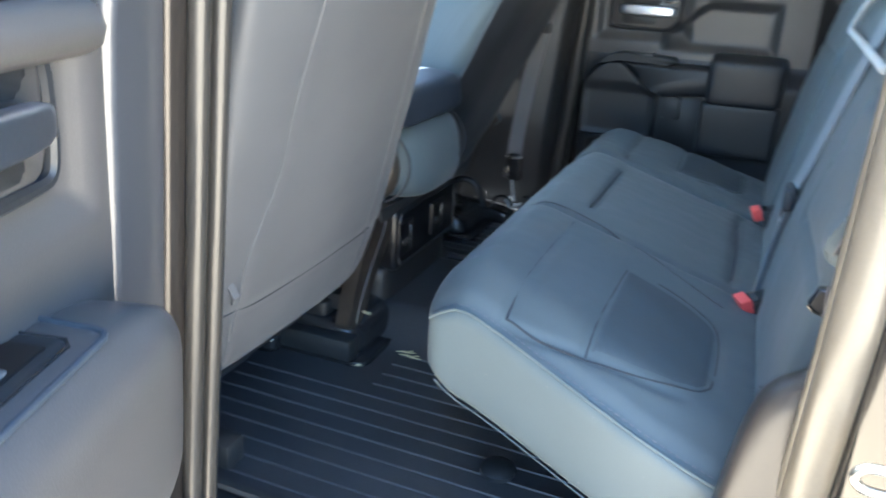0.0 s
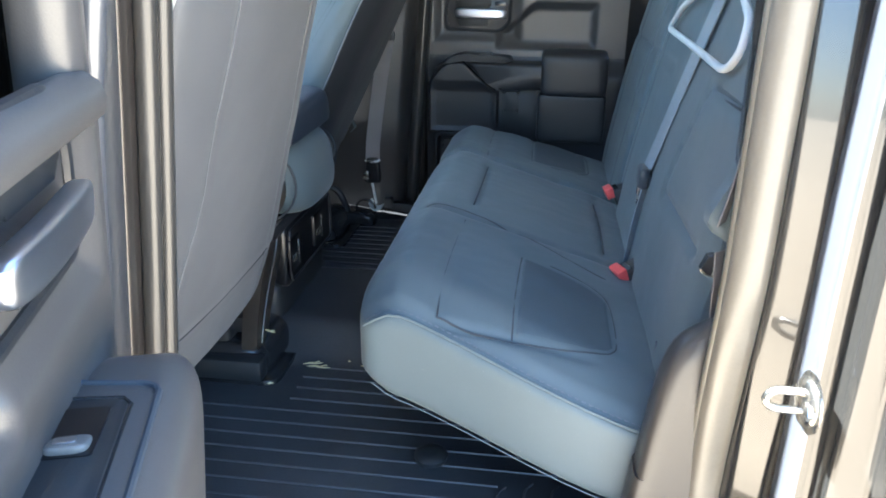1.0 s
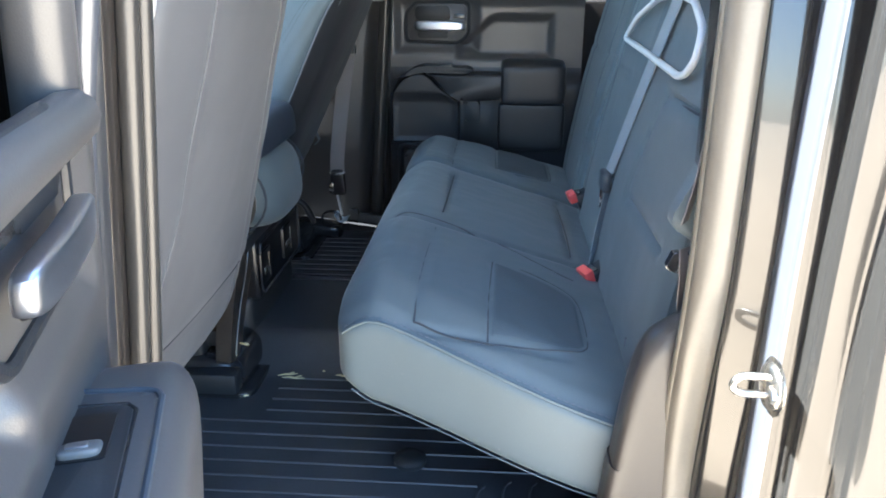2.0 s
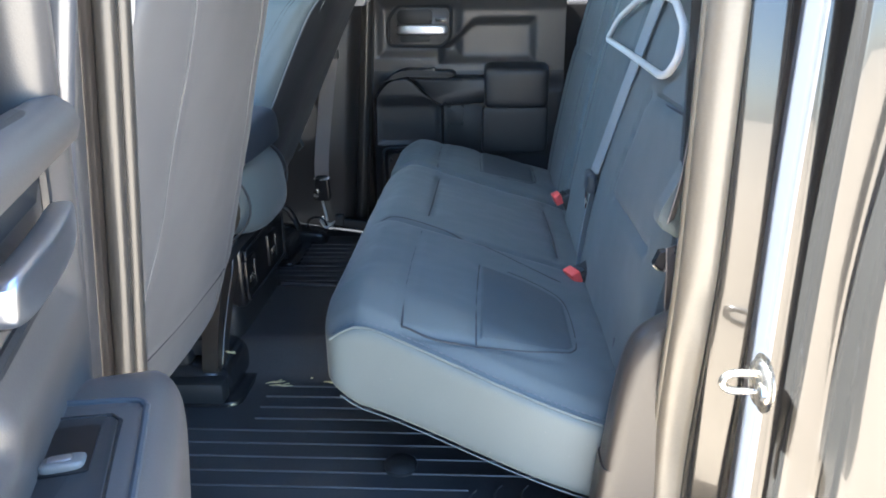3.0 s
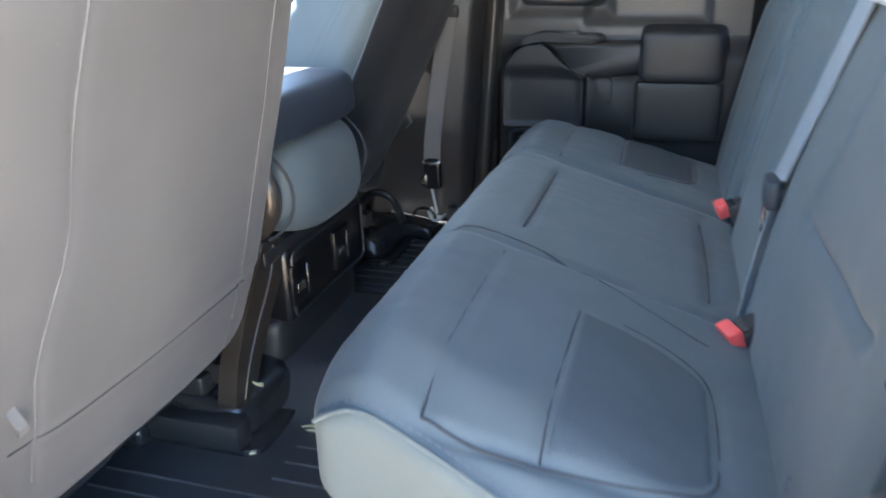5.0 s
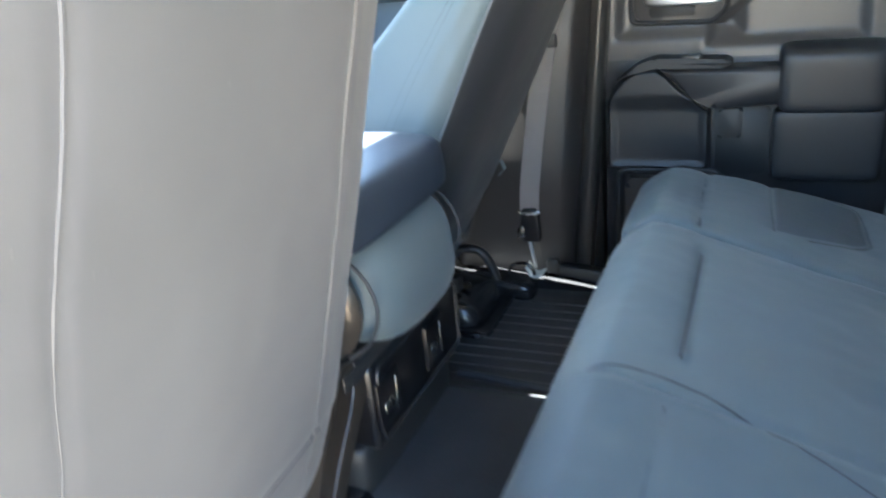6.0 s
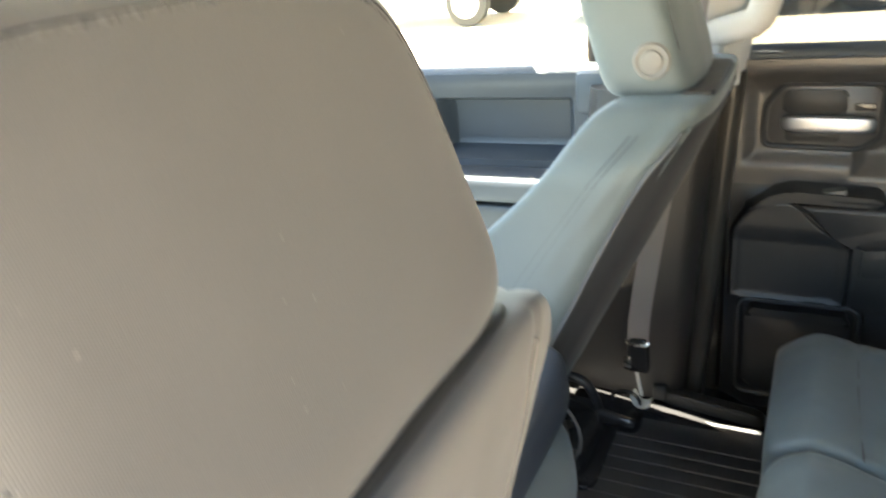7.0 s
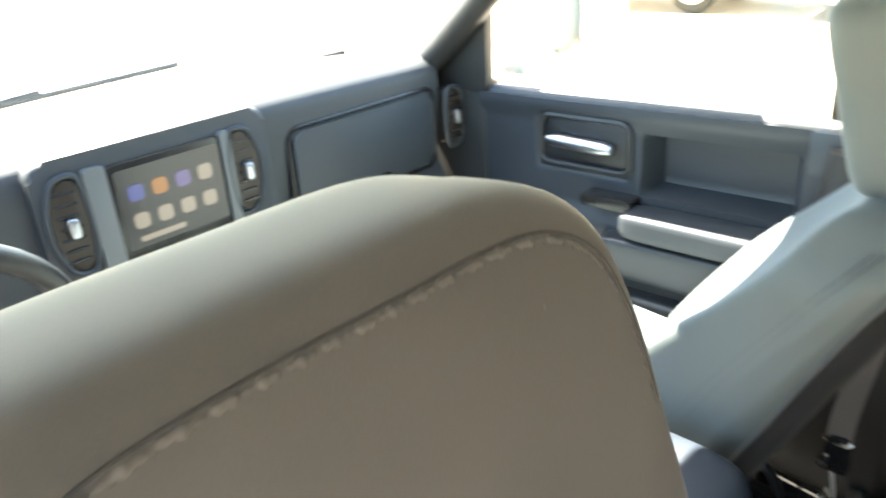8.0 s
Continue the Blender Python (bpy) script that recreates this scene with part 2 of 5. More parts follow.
def ribbon(points, width, thick=0.0016):
    """A flat strap along points; width is a vector across it."""
    bm = bmesh.new()
    w = Vector(width) / 2
    pts = [Vector(q) for q in points]
    rings = []
    for i, q in enumerate(pts):
        t = (pts[min(i + 1, len(pts) - 1)] - pts[max(i - 1, 0)]).normalized()
        nrm = t.cross(w).normalized() * thick / 2
        rings.append([bm.verts.new(q + a) for a in (-w - nrm, w - nrm, w + nrm, -w + nrm)])
    for a, b in zip(rings, rings[1:]):
        for k in range(4):
            bm.faces.new([a[k], a[(k + 1) % 4], b[(k + 1) % 4], b[k]])
    bm.faces.new(rings[0])
    bm.faces.new(rings[-1])
    return bm


def curve(points, n=8):
    """Points of a smooth line through the given ones."""
    P = [Vector(q) for q in points]
    out = []
    for i in range(len(P) - 1):
        a, b, c, d = P[max(i - 1, 0)], P[i], P[i + 1], P[min(i + 2, len(P) - 1)]
        for k in range(n):
            t = k / n
            out.append(0.5 * ((2 * b) + (c - a) * t + (2 * a - 5 * b + 4 * c - d) * t * t + (3 * b - a - 3 * c + d) * t ** 3))
    return out + [P[-1]]


def swept(profile, path, closed=False, bm=None):
    """A strip of (a, b) points carried along path, a list of functions from (a, b) to places."""
    bm = bm or bmesh.new()
    rings = [[bm.verts.new(f(a, b)) for a, b in profile] for f in path]
    n = len(profile)
    for r, s in zip(rings, rings[1:]):
        for k in range(n if closed else n - 1):
            bm.faces.new([r[k], r[(k + 1) % n], s[(k + 1) % n], s[k]])
    if closed:
        bm.faces.new(rings[0])
        bm.faces.new(rings[-1])
    return bm


def prism(outline, to_world, depth0, depth1, bevel=0.004, seg=2):
    """An outline of (u, z) points given depth along w, with rounded rims."""
    bm = bmesh.new()
    lo = [bm.verts.new(to_world(u, depth0, z)) for u, z in outline]
    hi = [bm.verts.new(to_world(u, depth1, z)) for u, z in outline]
    bm.faces.new(lo)
    top = bm.faces.new(hi)
    n = len(outline)
    for k in range(n):
        bm.faces.new([lo[k], lo[(k + 1) % n], hi[(k + 1) % n], hi[k]])
    if bevel:
        bmesh.ops.bevel(bm, geom=list(top.edges), offset=bevel, segments=seg, profile=0.5, affect='EDGES')
    return bm


def rounded(u0, u1, z0, z1, r, n=5):
    """A rounded rectangle's outline."""
    out = []
    for cu, cz, w in ((u1 - r, z1 - r, 0), (u0 + r, z1 - r, 90), (u0 + r, z0 + r, 180), (u1 - r, z0 + r, 270)):
        out += [(cu + r * math.cos(radians(w + 90 * k / n)), cz + r * math.sin(radians(w + 90 * k / n))) for k in range(n + 1)]
    return out


def lathe(profile, centre, axis, seg=24):
    """A turned shape: (radius, height) points round an axis."""
    bm = bmesh.new()
    turn = Vector(axis).to_track_quat('Z', 'Y').to_matrix()
    rings = [[bm.verts.new(Vector(centre) + turn @ Vector((r * math.cos(w), r * math.sin(w), h))) for w in (2 * math.pi * k / seg for k in range(seg))]
             for r, h in profile]
    for a, b in zip(rings, rings[1:]):
        for k in range(seg):
            bm.faces.new([a[k], a[(k + 1) % seg], b[(k + 1) % seg], b[k]])
    bm.faces.new(rings[0])
    bm.faces.new(rings[-1])
    return bm


def smoothstep(a, b, x):
    t = min(1.0, max(0.0, (x - a) / (b - a)))
    return t * t * (3 - 2 * t)


def groove(d, width, depth):
    return -depth * math.exp(-(d / width) ** 2)


def wobble(x, y, z, scale, amount):
    return amount * noise.noise(Vector((x, y, z)) * scale)

# ---- the setting: ground, cab floor, pillars, shell ----
CY = 0.665      # the cab's middle line
GROUND_Z = -0.72

bm = bmesh.new()
bmesh.ops.create_grid(bm, x_segments=60, y_segments=60, size=400)
for v in bm.verts:
    v.co.z = GROUND_Z + wobble(v.co.x, v.co.y, 0, 0.02, 0.02)
structure("ground", bm, GROUND, "pale sandy parking lot under strong sun", "ground")


def hump(y):
    return 0.055 * smoothstep(0.45, 0.56, y) * (1 - smoothstep(0.82, 0.93, y))


def sheet(x0, x1, y0, y1, nx, ny, height, thick):
    bm = bmesh.new()
    rows = []
    for side in (0, 1):
        rows.append([[bm.verts.new((x0 + (x1 - x0) * i / nx, y0 + (y1 - y0) * j / ny,
                                    height(x0 + (x1 - x0) * i / nx, y0 + (y1 - y0) * j / ny) - side * thick)) for j in range(ny + 1)] for i in range(nx + 1)])
    for g in rows:
        for i in range(nx):
            for j in range(ny):
                bm.faces.new([g[i][j], g[i + 1][j], g[i + 1][j + 1], g[i][j + 1]])
    a, b = rows
    rim = [(i, 0) for i in range(nx)] + [(nx, j) for j in range(ny)] + [(i, ny) for i in range(nx, 0, -1)] + [(0, j) for j in range(ny, 0, -1)]
    for k in range(len(rim)):
        p, q = rim[k], rim[(k + 1) % len(rim)]
        bm.faces.new([a[p[0]][p[1]], a[q[0]][q[1]], b[q[0]][q[1]], b[p[0]][p[1]]])
    return bm


structure("cab_floor", sheet(-1.75, 0.66, -0.13, 1.47, 20, 40, lambda x, y: hump(y) - 0.012, 0.05), CARPET, "dark carpeted truck cab floor", "floor")

# near-side sill with a scuff plate
structure("sill_near", block(-0.20, 0.42, -0.20, -0.035, -0.16, 0.012, 0.012, 3), PAINT, "glossy grey painted door sill", "sill")
structure("scuff_plate", block(-0.17, 0.37, -0.15, -0.02, 0.006, 0.02, 0.005, 2), BLACK, "black plastic scuff plate on the door sill", "trim")


def column(profile, z0, z1, n, shift, mat, name, label, category):
    steps = [z0 + (z1 - z0) * k / n for k in range(n + 1)]
    path = [lambda a, b, z=z: Vector((a + shift(z, a), b, z)) for z in steps]
    return structure(name, swept(profile, path, closed=True), mat, label, category, 35)


def rounded_line(points, r=0.006, n=3):
    """Corners of a line of (a, b) points rounded off."""
    out = [points[0]]
    for p, q, s in zip(points, points[1:], points[2:]):
        P, Q, S = Vector(p), Vector(q), Vector(s)
        d0, d1 = (P - Q), (S - Q)
        k = min(r, d0.length * 0.45, d1.length * 0.45)
        a, b = Q + d0.normalized() * k, Q + d1.normalized() * k
        for i in range(n + 1):
            t = i / n
            out.append(tuple(a * (1 - t) ** 2 + Q * 2 * t * (1 - t) + b * t * t))
    return out + [points[-1]]


# rear door jamb behind the opening: stepped, painted, with a front-facing flange for the striker
jamb_line = rounded_line([(0.48, 0.03), (0.392, 0.03), (0.386, -0.050), (0.404, -0.096), (0.412, -0.106), (0.446, -0.112), (0.447, -0.160),
                          (0.462, -0.159), (0.466, -0.166), (0.468, -0.182), (0.473, -0.188), (0.498, -0.189), (0.503, -0.196), (0.507, -0.216), (0.514, -0.226), (0.530, -0.230), (0.60, -0.240), (0.95, -0.262), (1.5, -0.272),
                          (1.5, -0.20), (0.62, -0.16), (0.62, 0.03)], 0.006, 4)


def jamb_in(z):
    """The jamb steps back inwards towards the floor."""
    return 0.040 * (1 - smoothstep(0.16, 0.50, z))


jamb_rings = [lambda a, b, z=z: Vector((a + 0.004 * smoothstep(0.5, 0.8, z) * smoothstep(0.43, 0.45, a) + 0.05 * smoothstep(0.45, 0.8, z) * smoothstep(0.455, 0.56, a),
                                        b + jamb_in(z) * (1 - smoothstep(-0.10, -0.12, b)) - 0.012 * smoothstep(0.5, 0.8, z) * smoothstep(-0.16, -0.19, b) + 0.13 * max(0.0, z - 0.52) ** 1.3 + 0.10 * max(0.0, z - 0.30) * smoothstep(0.47, 0.56, a), z))
              for z in [-0.16 + 0.03 * k for k in range(33)]]
structure("door_jamb", swept(jamb_line, jamb_rings, closed=True), PAINT_J, "glossy grey metallic painted door jamb and cab corner", "pillar", 50)
column(rounded_line([(0.48, 0.03), (0.392, 0.03), (0.386, -0.050), (0.404, -0.094), (0.412, -0.104), (0.44, -0.112), (0.47, -0.20), (0.62, -0.17), (0.62, 0.03)], 0.007, 3),
       0.80, 1.20, 8, lambda z, a: 0.0, PAINT, "rear_pillar_near", "glossy grey painted rear roof pillar", "pillar")
# flange strip in a lighter paint that stands for the sun on it
column(rounded_line([(0.4485, -0.118), (0.4425, -0.119), (0.4425, -0.164), (0.4485, -0.166)], 0.003, 3), -0.15, 0.80, 16,
       lambda z, a: 0.004 * smoothstep(0.5, 0.8, z), PAINT_S, "striker_flange_near", "striker flange on the jamb in paint lightened for the sun", "pillar")
seal_z = [-0.05 + 0.04 * k for k in range(31)]
bm = swept([(0.019 * math.cos(w) * abs(math.cos(w)) ** -0.3 if abs(math.cos(w)) > 1e-6 else 0.0, 0.013 * math.sin(w)) for w in (2 * math.pi * k / 20 for k in range(20))],
           [lambda a, b, z=z: Vector((0.390 + 0.004 * (1 - smoothstep(0.1, 0.4, z)) + a, -0.096 + jamb_in(z) * 1.1 + b - 0.15 * a, z)) for z in seal_z], closed=True)
structure("weatherstrip", bm, SEAL_L, "taupe rubber weatherstrip along the door jamb", "seal", 60)
structure("weatherstrip_lip", tube([(0.374 + 0.004 * (1 - smoothstep(0.1, 0.4, z)), -0.088 + jamb_in(z) * 1.1, z) for z in seal_z], 0.0065, 10), SEAL_L, "thin inner lip of the jamb weatherstrip", "seal")

# middle pillar beside the driver seat, leaning slightly backwards


def lean_b(z, a=0):
    return 0.112 * (min(z, 0.78) - 0.56)


pillar_line = rounded_line([(-0.33, -0.06), (-0.225, -0.065), (-0.205, -0.110), (-0.205, -0.150), (-0.203, -0.172), (-0.206, -0.182), (-0.225, -0.186),
                            (-0.26, -0.215), (-0.42, -0.205), (-0.42, -0.10), (-0.33, -0.10)], 0.006, 4)
column(pillar_line, -0.16, 0.78, 20, lean_b, PAINT, "middle_pillar_near", "glossy grey painted middle door pillar", "pillar")
column(rounded_line([(-0.32, -0.07), (-0.225, -0.07), (-0.205, -0.11), (-0.21, -0.175), (-0.30, -0.18), (-0.34, -0.12)], 0.006, 3),
       0.78, 1.20, 6, lambda z, a: lean_b(z), PAINT, "middle_pillar_upper_near", "glossy grey painted upper door pillar", "pillar")
column(rounded_line([(-0.215, -0.188), (-0.204, -0.187), (-0.197, -0.196), (-0.158, -0.288), (-0.164, -0.298), (-0.205, -0.300), (-0.225, -0.25)], 0.005, 4),
       -0.16, 0.80, 20, lambda z, a: lean_b(z) + (0.012 * smoothstep(0.62, 0.80, z) - 0.02 * smoothstep(0.5, 0.2, z)) * smoothstep(-0.18, -0.165, a), PAINT_S, "hinge_panel_near", "satin silver painted hinge edge beside the pillar", "pillar")
for x, y, r in ((-0.196, -0.121, 0.0100), (-0.197, -0.150, 0.0110)):
    structure("weatherstrip", tube([(x + lean_b(z), y, z) for z in [-0.10 + 0.05 * k for k in range(26)]], r, 12), SEAL,
              "glossy dark rubber weatherstrip on the middle pillar", "seal")
structure("pillar_trim_near", pad((1, 1, 1), 8, (6, 6, 10), lambda q: Vector((-0.262 + 0.05 * q.x + lean_b(0.9 + 0.25 * q.z), -0.045 + 0.014 * q.y, 0.95 + 0.25 * q.z))),
          TRIML, "light grey plastic trim on the upper pillar", "trim")

# closing shell: near front side, far side, rear wall, roof, firewall
structure("front_side_near", block(-1.75, -0.425, -0.21, -0.13, -0.16, 0.72, 0.02, 3), PAINT, "grey metallic painted front door skin", "wall")
structure("front_door_lining_near", block(-1.30, -0.43, -0.128, -0.10, -0.02, 0.70, 0.012, 2), DOORP, "charcoal plastic front door lining", "wall")
structure("body_side_far", block(-1.75, 0.62, 1.535, 1.60, -0.16, 0.70, 0.02, 3), PAINT, "grey metallic painted cab side", "wall")
structure("rear_wall", block(0.56, 0.62, -0.15, 1.50, -0.16, 0.78, 0.01, 2), CARPET, "dark carpeted rear cab wall", "wall")
structure("firewall", block(-1.80, -1.74, -0.15, 1.50, -0.16, 0.78, 0.01, 2), CARPET, "dark firewall under the dashboard", "wall")
roof = sheet(-0.80, 0.62, -0.10, 1.43, 10, 16, lambda x, y: 1.235 - 0.06 * ((y - CY) / 0.8) ** 4 - 0.02 * ((x + 0.1) / 0.7) ** 2, 0.03)
structure("ceiling", roof, LINER, "light grey fabric headliner", "ceiling")
structure("roof_skin", sheet(-0.82, 0.64, -0.115, 1.445, 10, 16, lambda x, y: 1.285 - 0.06 * ((y - CY) / 0.8) ** 4 - 0.02 * ((x + 0.1) / 0.7) ** 2, 0.045), PAINT,
          "grey metallic painted roof skin", "roof")
structure("roof_rail_near", tube([(-0.82, -0.085, 1.20), (0.0, -0.09, 1.21), (0.62, -0.085, 1.20)], 0.036, 12), PAINT, "grey painted roof rail over the doors", "roof")
structure("roof_rail_far", tube([(-0.82, 1.415, 1.19), (0.0, 1.42, 1.20), (0.62, 1.415, 1.19)], 0.04, 12), TRIML, "light grey roof rail trim over the doors", "roof")
structure("bed_side_far", block(0.60, 1.2, 1.44, 1.56, -0.16, 0.62, 0.02, 2), PAINT, "grey painted body panel behind the cab", "wall")


def pane(name, corners, label, glass, thick=0.004):
    bm = bmesh.new()
    c = [Vector(q) for q in corners]
    n = (c[1] - c[0]).cross(c[2] - c[0]).normalized() * thick / 2
    lo, hi = [bm.verts.new(q - n) for q in c], [bm.verts.new(q + n) for q in c]
    bm.faces.new(lo)
    bm.faces.new(hi)
    for k in range(len(c)):
        bm.faces.new([lo[k], lo[(k + 1) % len(c)], hi[(k + 1) % len(c)], hi[k]])
    ob = structure(name, bm, glass, label, "window", 0)
    ob.visible_shadow = glass is not GLASS
    return ob


pane("windshield", [(-1.66, -0.02, 0.80), (-1.66, 1.34, 0.80), (-0.84, 1.30, 1.19), (-0.84, 0.02, 1.19)], "clear raked windshield", GLASS)
pane("window_front_far", [(-1.18, 1.500, 0.72), (-0.36, 1.500, 0.72), (-0.34, 1.45, 1.16), (-0.80, 1.45, 1.16)], "clear front passenger window", GLASS)
pane("window_rear_far", [(-0.18, 1.500, 0.72), (0.40, 1.500, 0.72), (0.38, 1.45, 1.16), (-0.16, 1.45, 1.16)], "lightly tinted rear door window", PRIVACY)
pane("window_front_near", [(-1.18, -0.155, 0.72), (-0.33, -0.155, 0.72), (-0.31, -0.12, 1.16), (-0.80, -0.12, 1.16)], "clear driver window", GLASS)
pane("window_rear", [(0.59, 0.10, 0.78), (0.59, 1.23, 0.78), (0.56, 1.20, 1.16), (0.56, 0.13, 1.16)], "dark tinted rear cab window", TINTED)
structure("rear_pillar_far", block(0.38, 0.62, 1.42, 1.50, 0.70, 1.20, 0.015, 2), TRIML, "light grey rear pillar trim", "pillar")
structure("rear_quarter_near", block(0.56, 0.62, -0.15, 0.10, 0.78, 1.19, 0.01, 2), LINER, "light grey rear corner trim", "pillar")
structure("rear_quarter_far", block(0.56, 0.62, 1.23, 1.50, 0.78, 1.19, 0.01, 2), LINER, "light grey rear corner trim", "pillar")
structure("front_pillar_far", tube(curve([(-1.46, 1.41, 0.70), (-1.31, 1.42, 0.82), (-1.12, 1.425, 0.98), (-0.84, 1.43, 1.18)], 8), 0.036, 12), BLACK,
          "dark plastic front pillar trim beside the windshield", "pillar")
structure("mirror_sail_far", prism(rounded_line([(-1.196, 0.715), (-1.186, 0.96), (-1.29, 0.87), (-1.46, 0.72), (-1.196, 0.715)], 0.008, 2)[:-1], lambda u, w, z: Vector((u, w, z)), 1.472, 1.445, 0.004), BLACK,
          "dark plastic sail panel at the window's front corner", "trim")
structure("dash_end_far", block(-1.40, -1.215, 1.455, 1.530, 0.20, 0.735, 0.012, 2), BLACK, "dark gap filler between dashboard end and door", "trim")
structure("sill_trim_far", block(-0.47, -0.36, 1.428, 1.505, 0.64, 0.724, 0.012, 2), DASH, "slate trim joining door ledge and pillar", "trim")
structure("front_pillar_near", tube(curve([(-1.30, -0.07, 0.70), (-1.17, -0.08, 0.82), (-1.0, -0.09, 0.98), (-0.80, -0.10, 1.18)], 8), 0.04, 12), BLACK,
          "dark plastic front pillar trim beside the windshield", "pillar")

# unseen block behind the pillar trim, added to keep stray sun off the door
structure("body_pillar_far", block(-0.46, -0.186, 1.474, 1.545, -0.10, 1.19, 0.012, 2), PAINT, "unseen grey outer pillar block added to stop a sun leak", "pillar")
structure("sill_far", prism(rounded_line([(-0.60, -0.10), (-0.60, 0.032), (-0.34, 0.030), (-0.25, 0.022), (-0.12, 0.004), (0.50, 0.004), (0.50, -0.10), (-0.60, -0.10)], 0.02, 4)[:-1],
                            lambda u, w, z: Vector((u, w, z)), 1.338, 1.50, 0.010, 3), GLOSSB, "black plastic sill trim along the floor", "sill")
# far middle pillar: dark lower trim, dark seal strip, pale upper trim
lower_b = rounded_line([(-0.47, 1.47), (-0.462, 1.415), (-0.44, 1.392), (-0.30, 1.386), (-0.245, 1.395), (-0.225, 1.42), (-0.215, 1.47)], 0.012, 4)
def lower_at(z):
    """The lower trim at one height: it leans inwards above its foot."""
    slide, swell = 0.085 * (z - 0.35), 1 + 0.30 * smoothstep(0.10, 0.30, z) - 0.16 * smoothstep(0.55, 0.70, z)
    return lambda a, b: Vector((a + slide - 0.05 * smoothstep(0.25, 0.02, z) * (a < -0.4), 1.47 - (1.47 - b) * swell, z))


structure("middle_pillar_far", swept(lower_b, [lower_at(0.02 + 0.68 * k / 16) for k in range(17)], closed=True), PILL, "charcoal plastic lower pillar trim with a seat belt", "pillar")
column(rounded_line([(-0.224, 1.47), (-0.222, 1.425), (-0.200, 1.42), (-0.186, 1.43), (-0.186, 1.47)], 0.006, 3), 0.02, 0.72, 10, lambda z, a: 0.075 * (z - 0.35), SEAL,
       "door_seal_far", "black rubber door seal beside the pillar", "seal")
upper_b = rounded_line([(-0.43, 1.47), (-0.40, 1.40), (-0.33, 1.372), (-0.25, 1.38), (-0.20, 1.41), (-0.19, 1.47)], 0.014, 4)
column(upper_b, 0.70, 1.19, 10, lambda z, a: 0.085 * (z - 0.35) * (1 - 0.3 * smoothstep(0.8, 1.1, z)), TRIML, "middle_pillar_upper_far",
       "light grey plastic upper pillar trim", "pillar")

handle = thing("grab_handle", "light grey moulded grab handle on the upper pillar", "grab handle")
loop_in = rounded_line([(-0.235, 0.790), (-0.140, 0.812), (-0.126, 0.850), (-0.118, 1.020), (-0.150, 1.062), (-0.235, 1.062)], 0.03, 5)
part("grip", swept([(0.024 * math.cos(w), 0.014 * math.sin(w)) for w in (2 * math.pi * k / 16 for k in range(16))],
                   [lambda a, b, p=p, o=o: Vector((p[0] + a * o[0], 1.372 + b, p[1] + a * o[1])) for p, o in
                    ((q, (Vector(loop_in[min(k + 1, len(loop_in) - 1)]) - Vector(loop_in[max(k - 1, 0)])).normalized().orthogonal()) for k, q in enumerate(loop_in))], closed=True), TRIML, handle)
for z in (0.775, 1.062):
    part("foot", pad((1, 1, 1), 6, 8, lambda q: Vector((-0.232 + 0.040 * q.x, 1.385 + 0.022 * q.y, z + 0.036 * q.z + 0.25 * 0.04 * q.x))), TRIML, handle, "rounded handle foot")
part("trim_tab", prism(rounded(-0.222, -0.176, 0.690, 0.752, 0.008), lambda u, w, z: Vector((u, w, z)), 1.415, 1.388, 0.004, 2), TRIML, handle, "light grey trim tab below the handle")

# ---- rubber floor liner with raised ribs ----
liner = thing("floor_liner", "black moulded rubber floor liner with thin raised ribs", "floor mat")
part("tray", sheet(-0.78, 0.40, -0.022, 1.355, 60, 110,
                   lambda x, y: hump(y) + 0.012 * smoothstep(0.0, -0.02, y) + 0.014 * smoothstep(1.32, 1.352, y) + 0.012 * smoothstep(-0.74, -0.78, x), 0.009), MAT, liner)
rib_y = [0.020 + 0.0385 * k for k in range(12)] + [0.955 + 0.036 * k for k in range(10)]
for y in rib_y:
    h = 0.0022
    x0 = -0.50 if y < 0.32 else (-0.255 if y < 0.5 else -0.42)
    x1 = 0.143 if y < 0.16 else 0.36
    part("rib", tube([(x0, y, h), (-0.1, y, h), (x1, y, h)], 0.0019, 6), RIBM, liner)
for x1, y1 in ((0.143, 0.136), (0.184, 0.150), (0.225, 0.150)):
    part("rib", tube(curve([(x1, 0.0, 0.0022), (x1, y1 - 0.03, 0.0022), (x1 + 0.012, y1, 0.0022)], 6), 0.0019, 6), RIBM, liner)
part("rib", tube([(-0.51, 0.0, 0.0022), (-0.51, 0.31, 0.0022)], 0.0019, 6), RIBM, liner)
part("hump_edge", tube(curve([(-0.36, 0.93, 0.02), (-0.26, 0.925, 0.016), (-0.16, 0.93, 0.008), (-0.05, 0.94, 0.004)], 6), 0.008, 8), MAT, liner)

# ---- rear bench ----
SLOPE = 0.315


def top_z(x):
    """Height of the cushion's top along its depth."""
    return 0.352 - SLOPE * max(0.0, x + 0.01) - 0.5 * max(0.0, 0.02 - x) ** 2 / 0.09


def low_z(x):
    """Height of the cushion's underside along its depth."""
    return 0.176 - 0.27 * max(0.0, x) + 0.035 * (1 - smoothstep(-0.068, 0.0, x))


def end_y(x):
    """How far the outer end pulls in towards the cushion's front."""
    return 0.085 * (1 - smoothstep(-0.06, 0.33, x))


def cover_z(x, y):
    """Height of the cover's top surface, crowned across each place."""
    edge = min(y - end_y(x), 2 * CY + 0.005 - y - end_y(x))
    return top_z(x) + 0.004 - 0.026 * (1 - smoothstep(0.0, 0.10, edge)) - 0.010 * (1 - smoothstep(0.0, 0.035, edge))


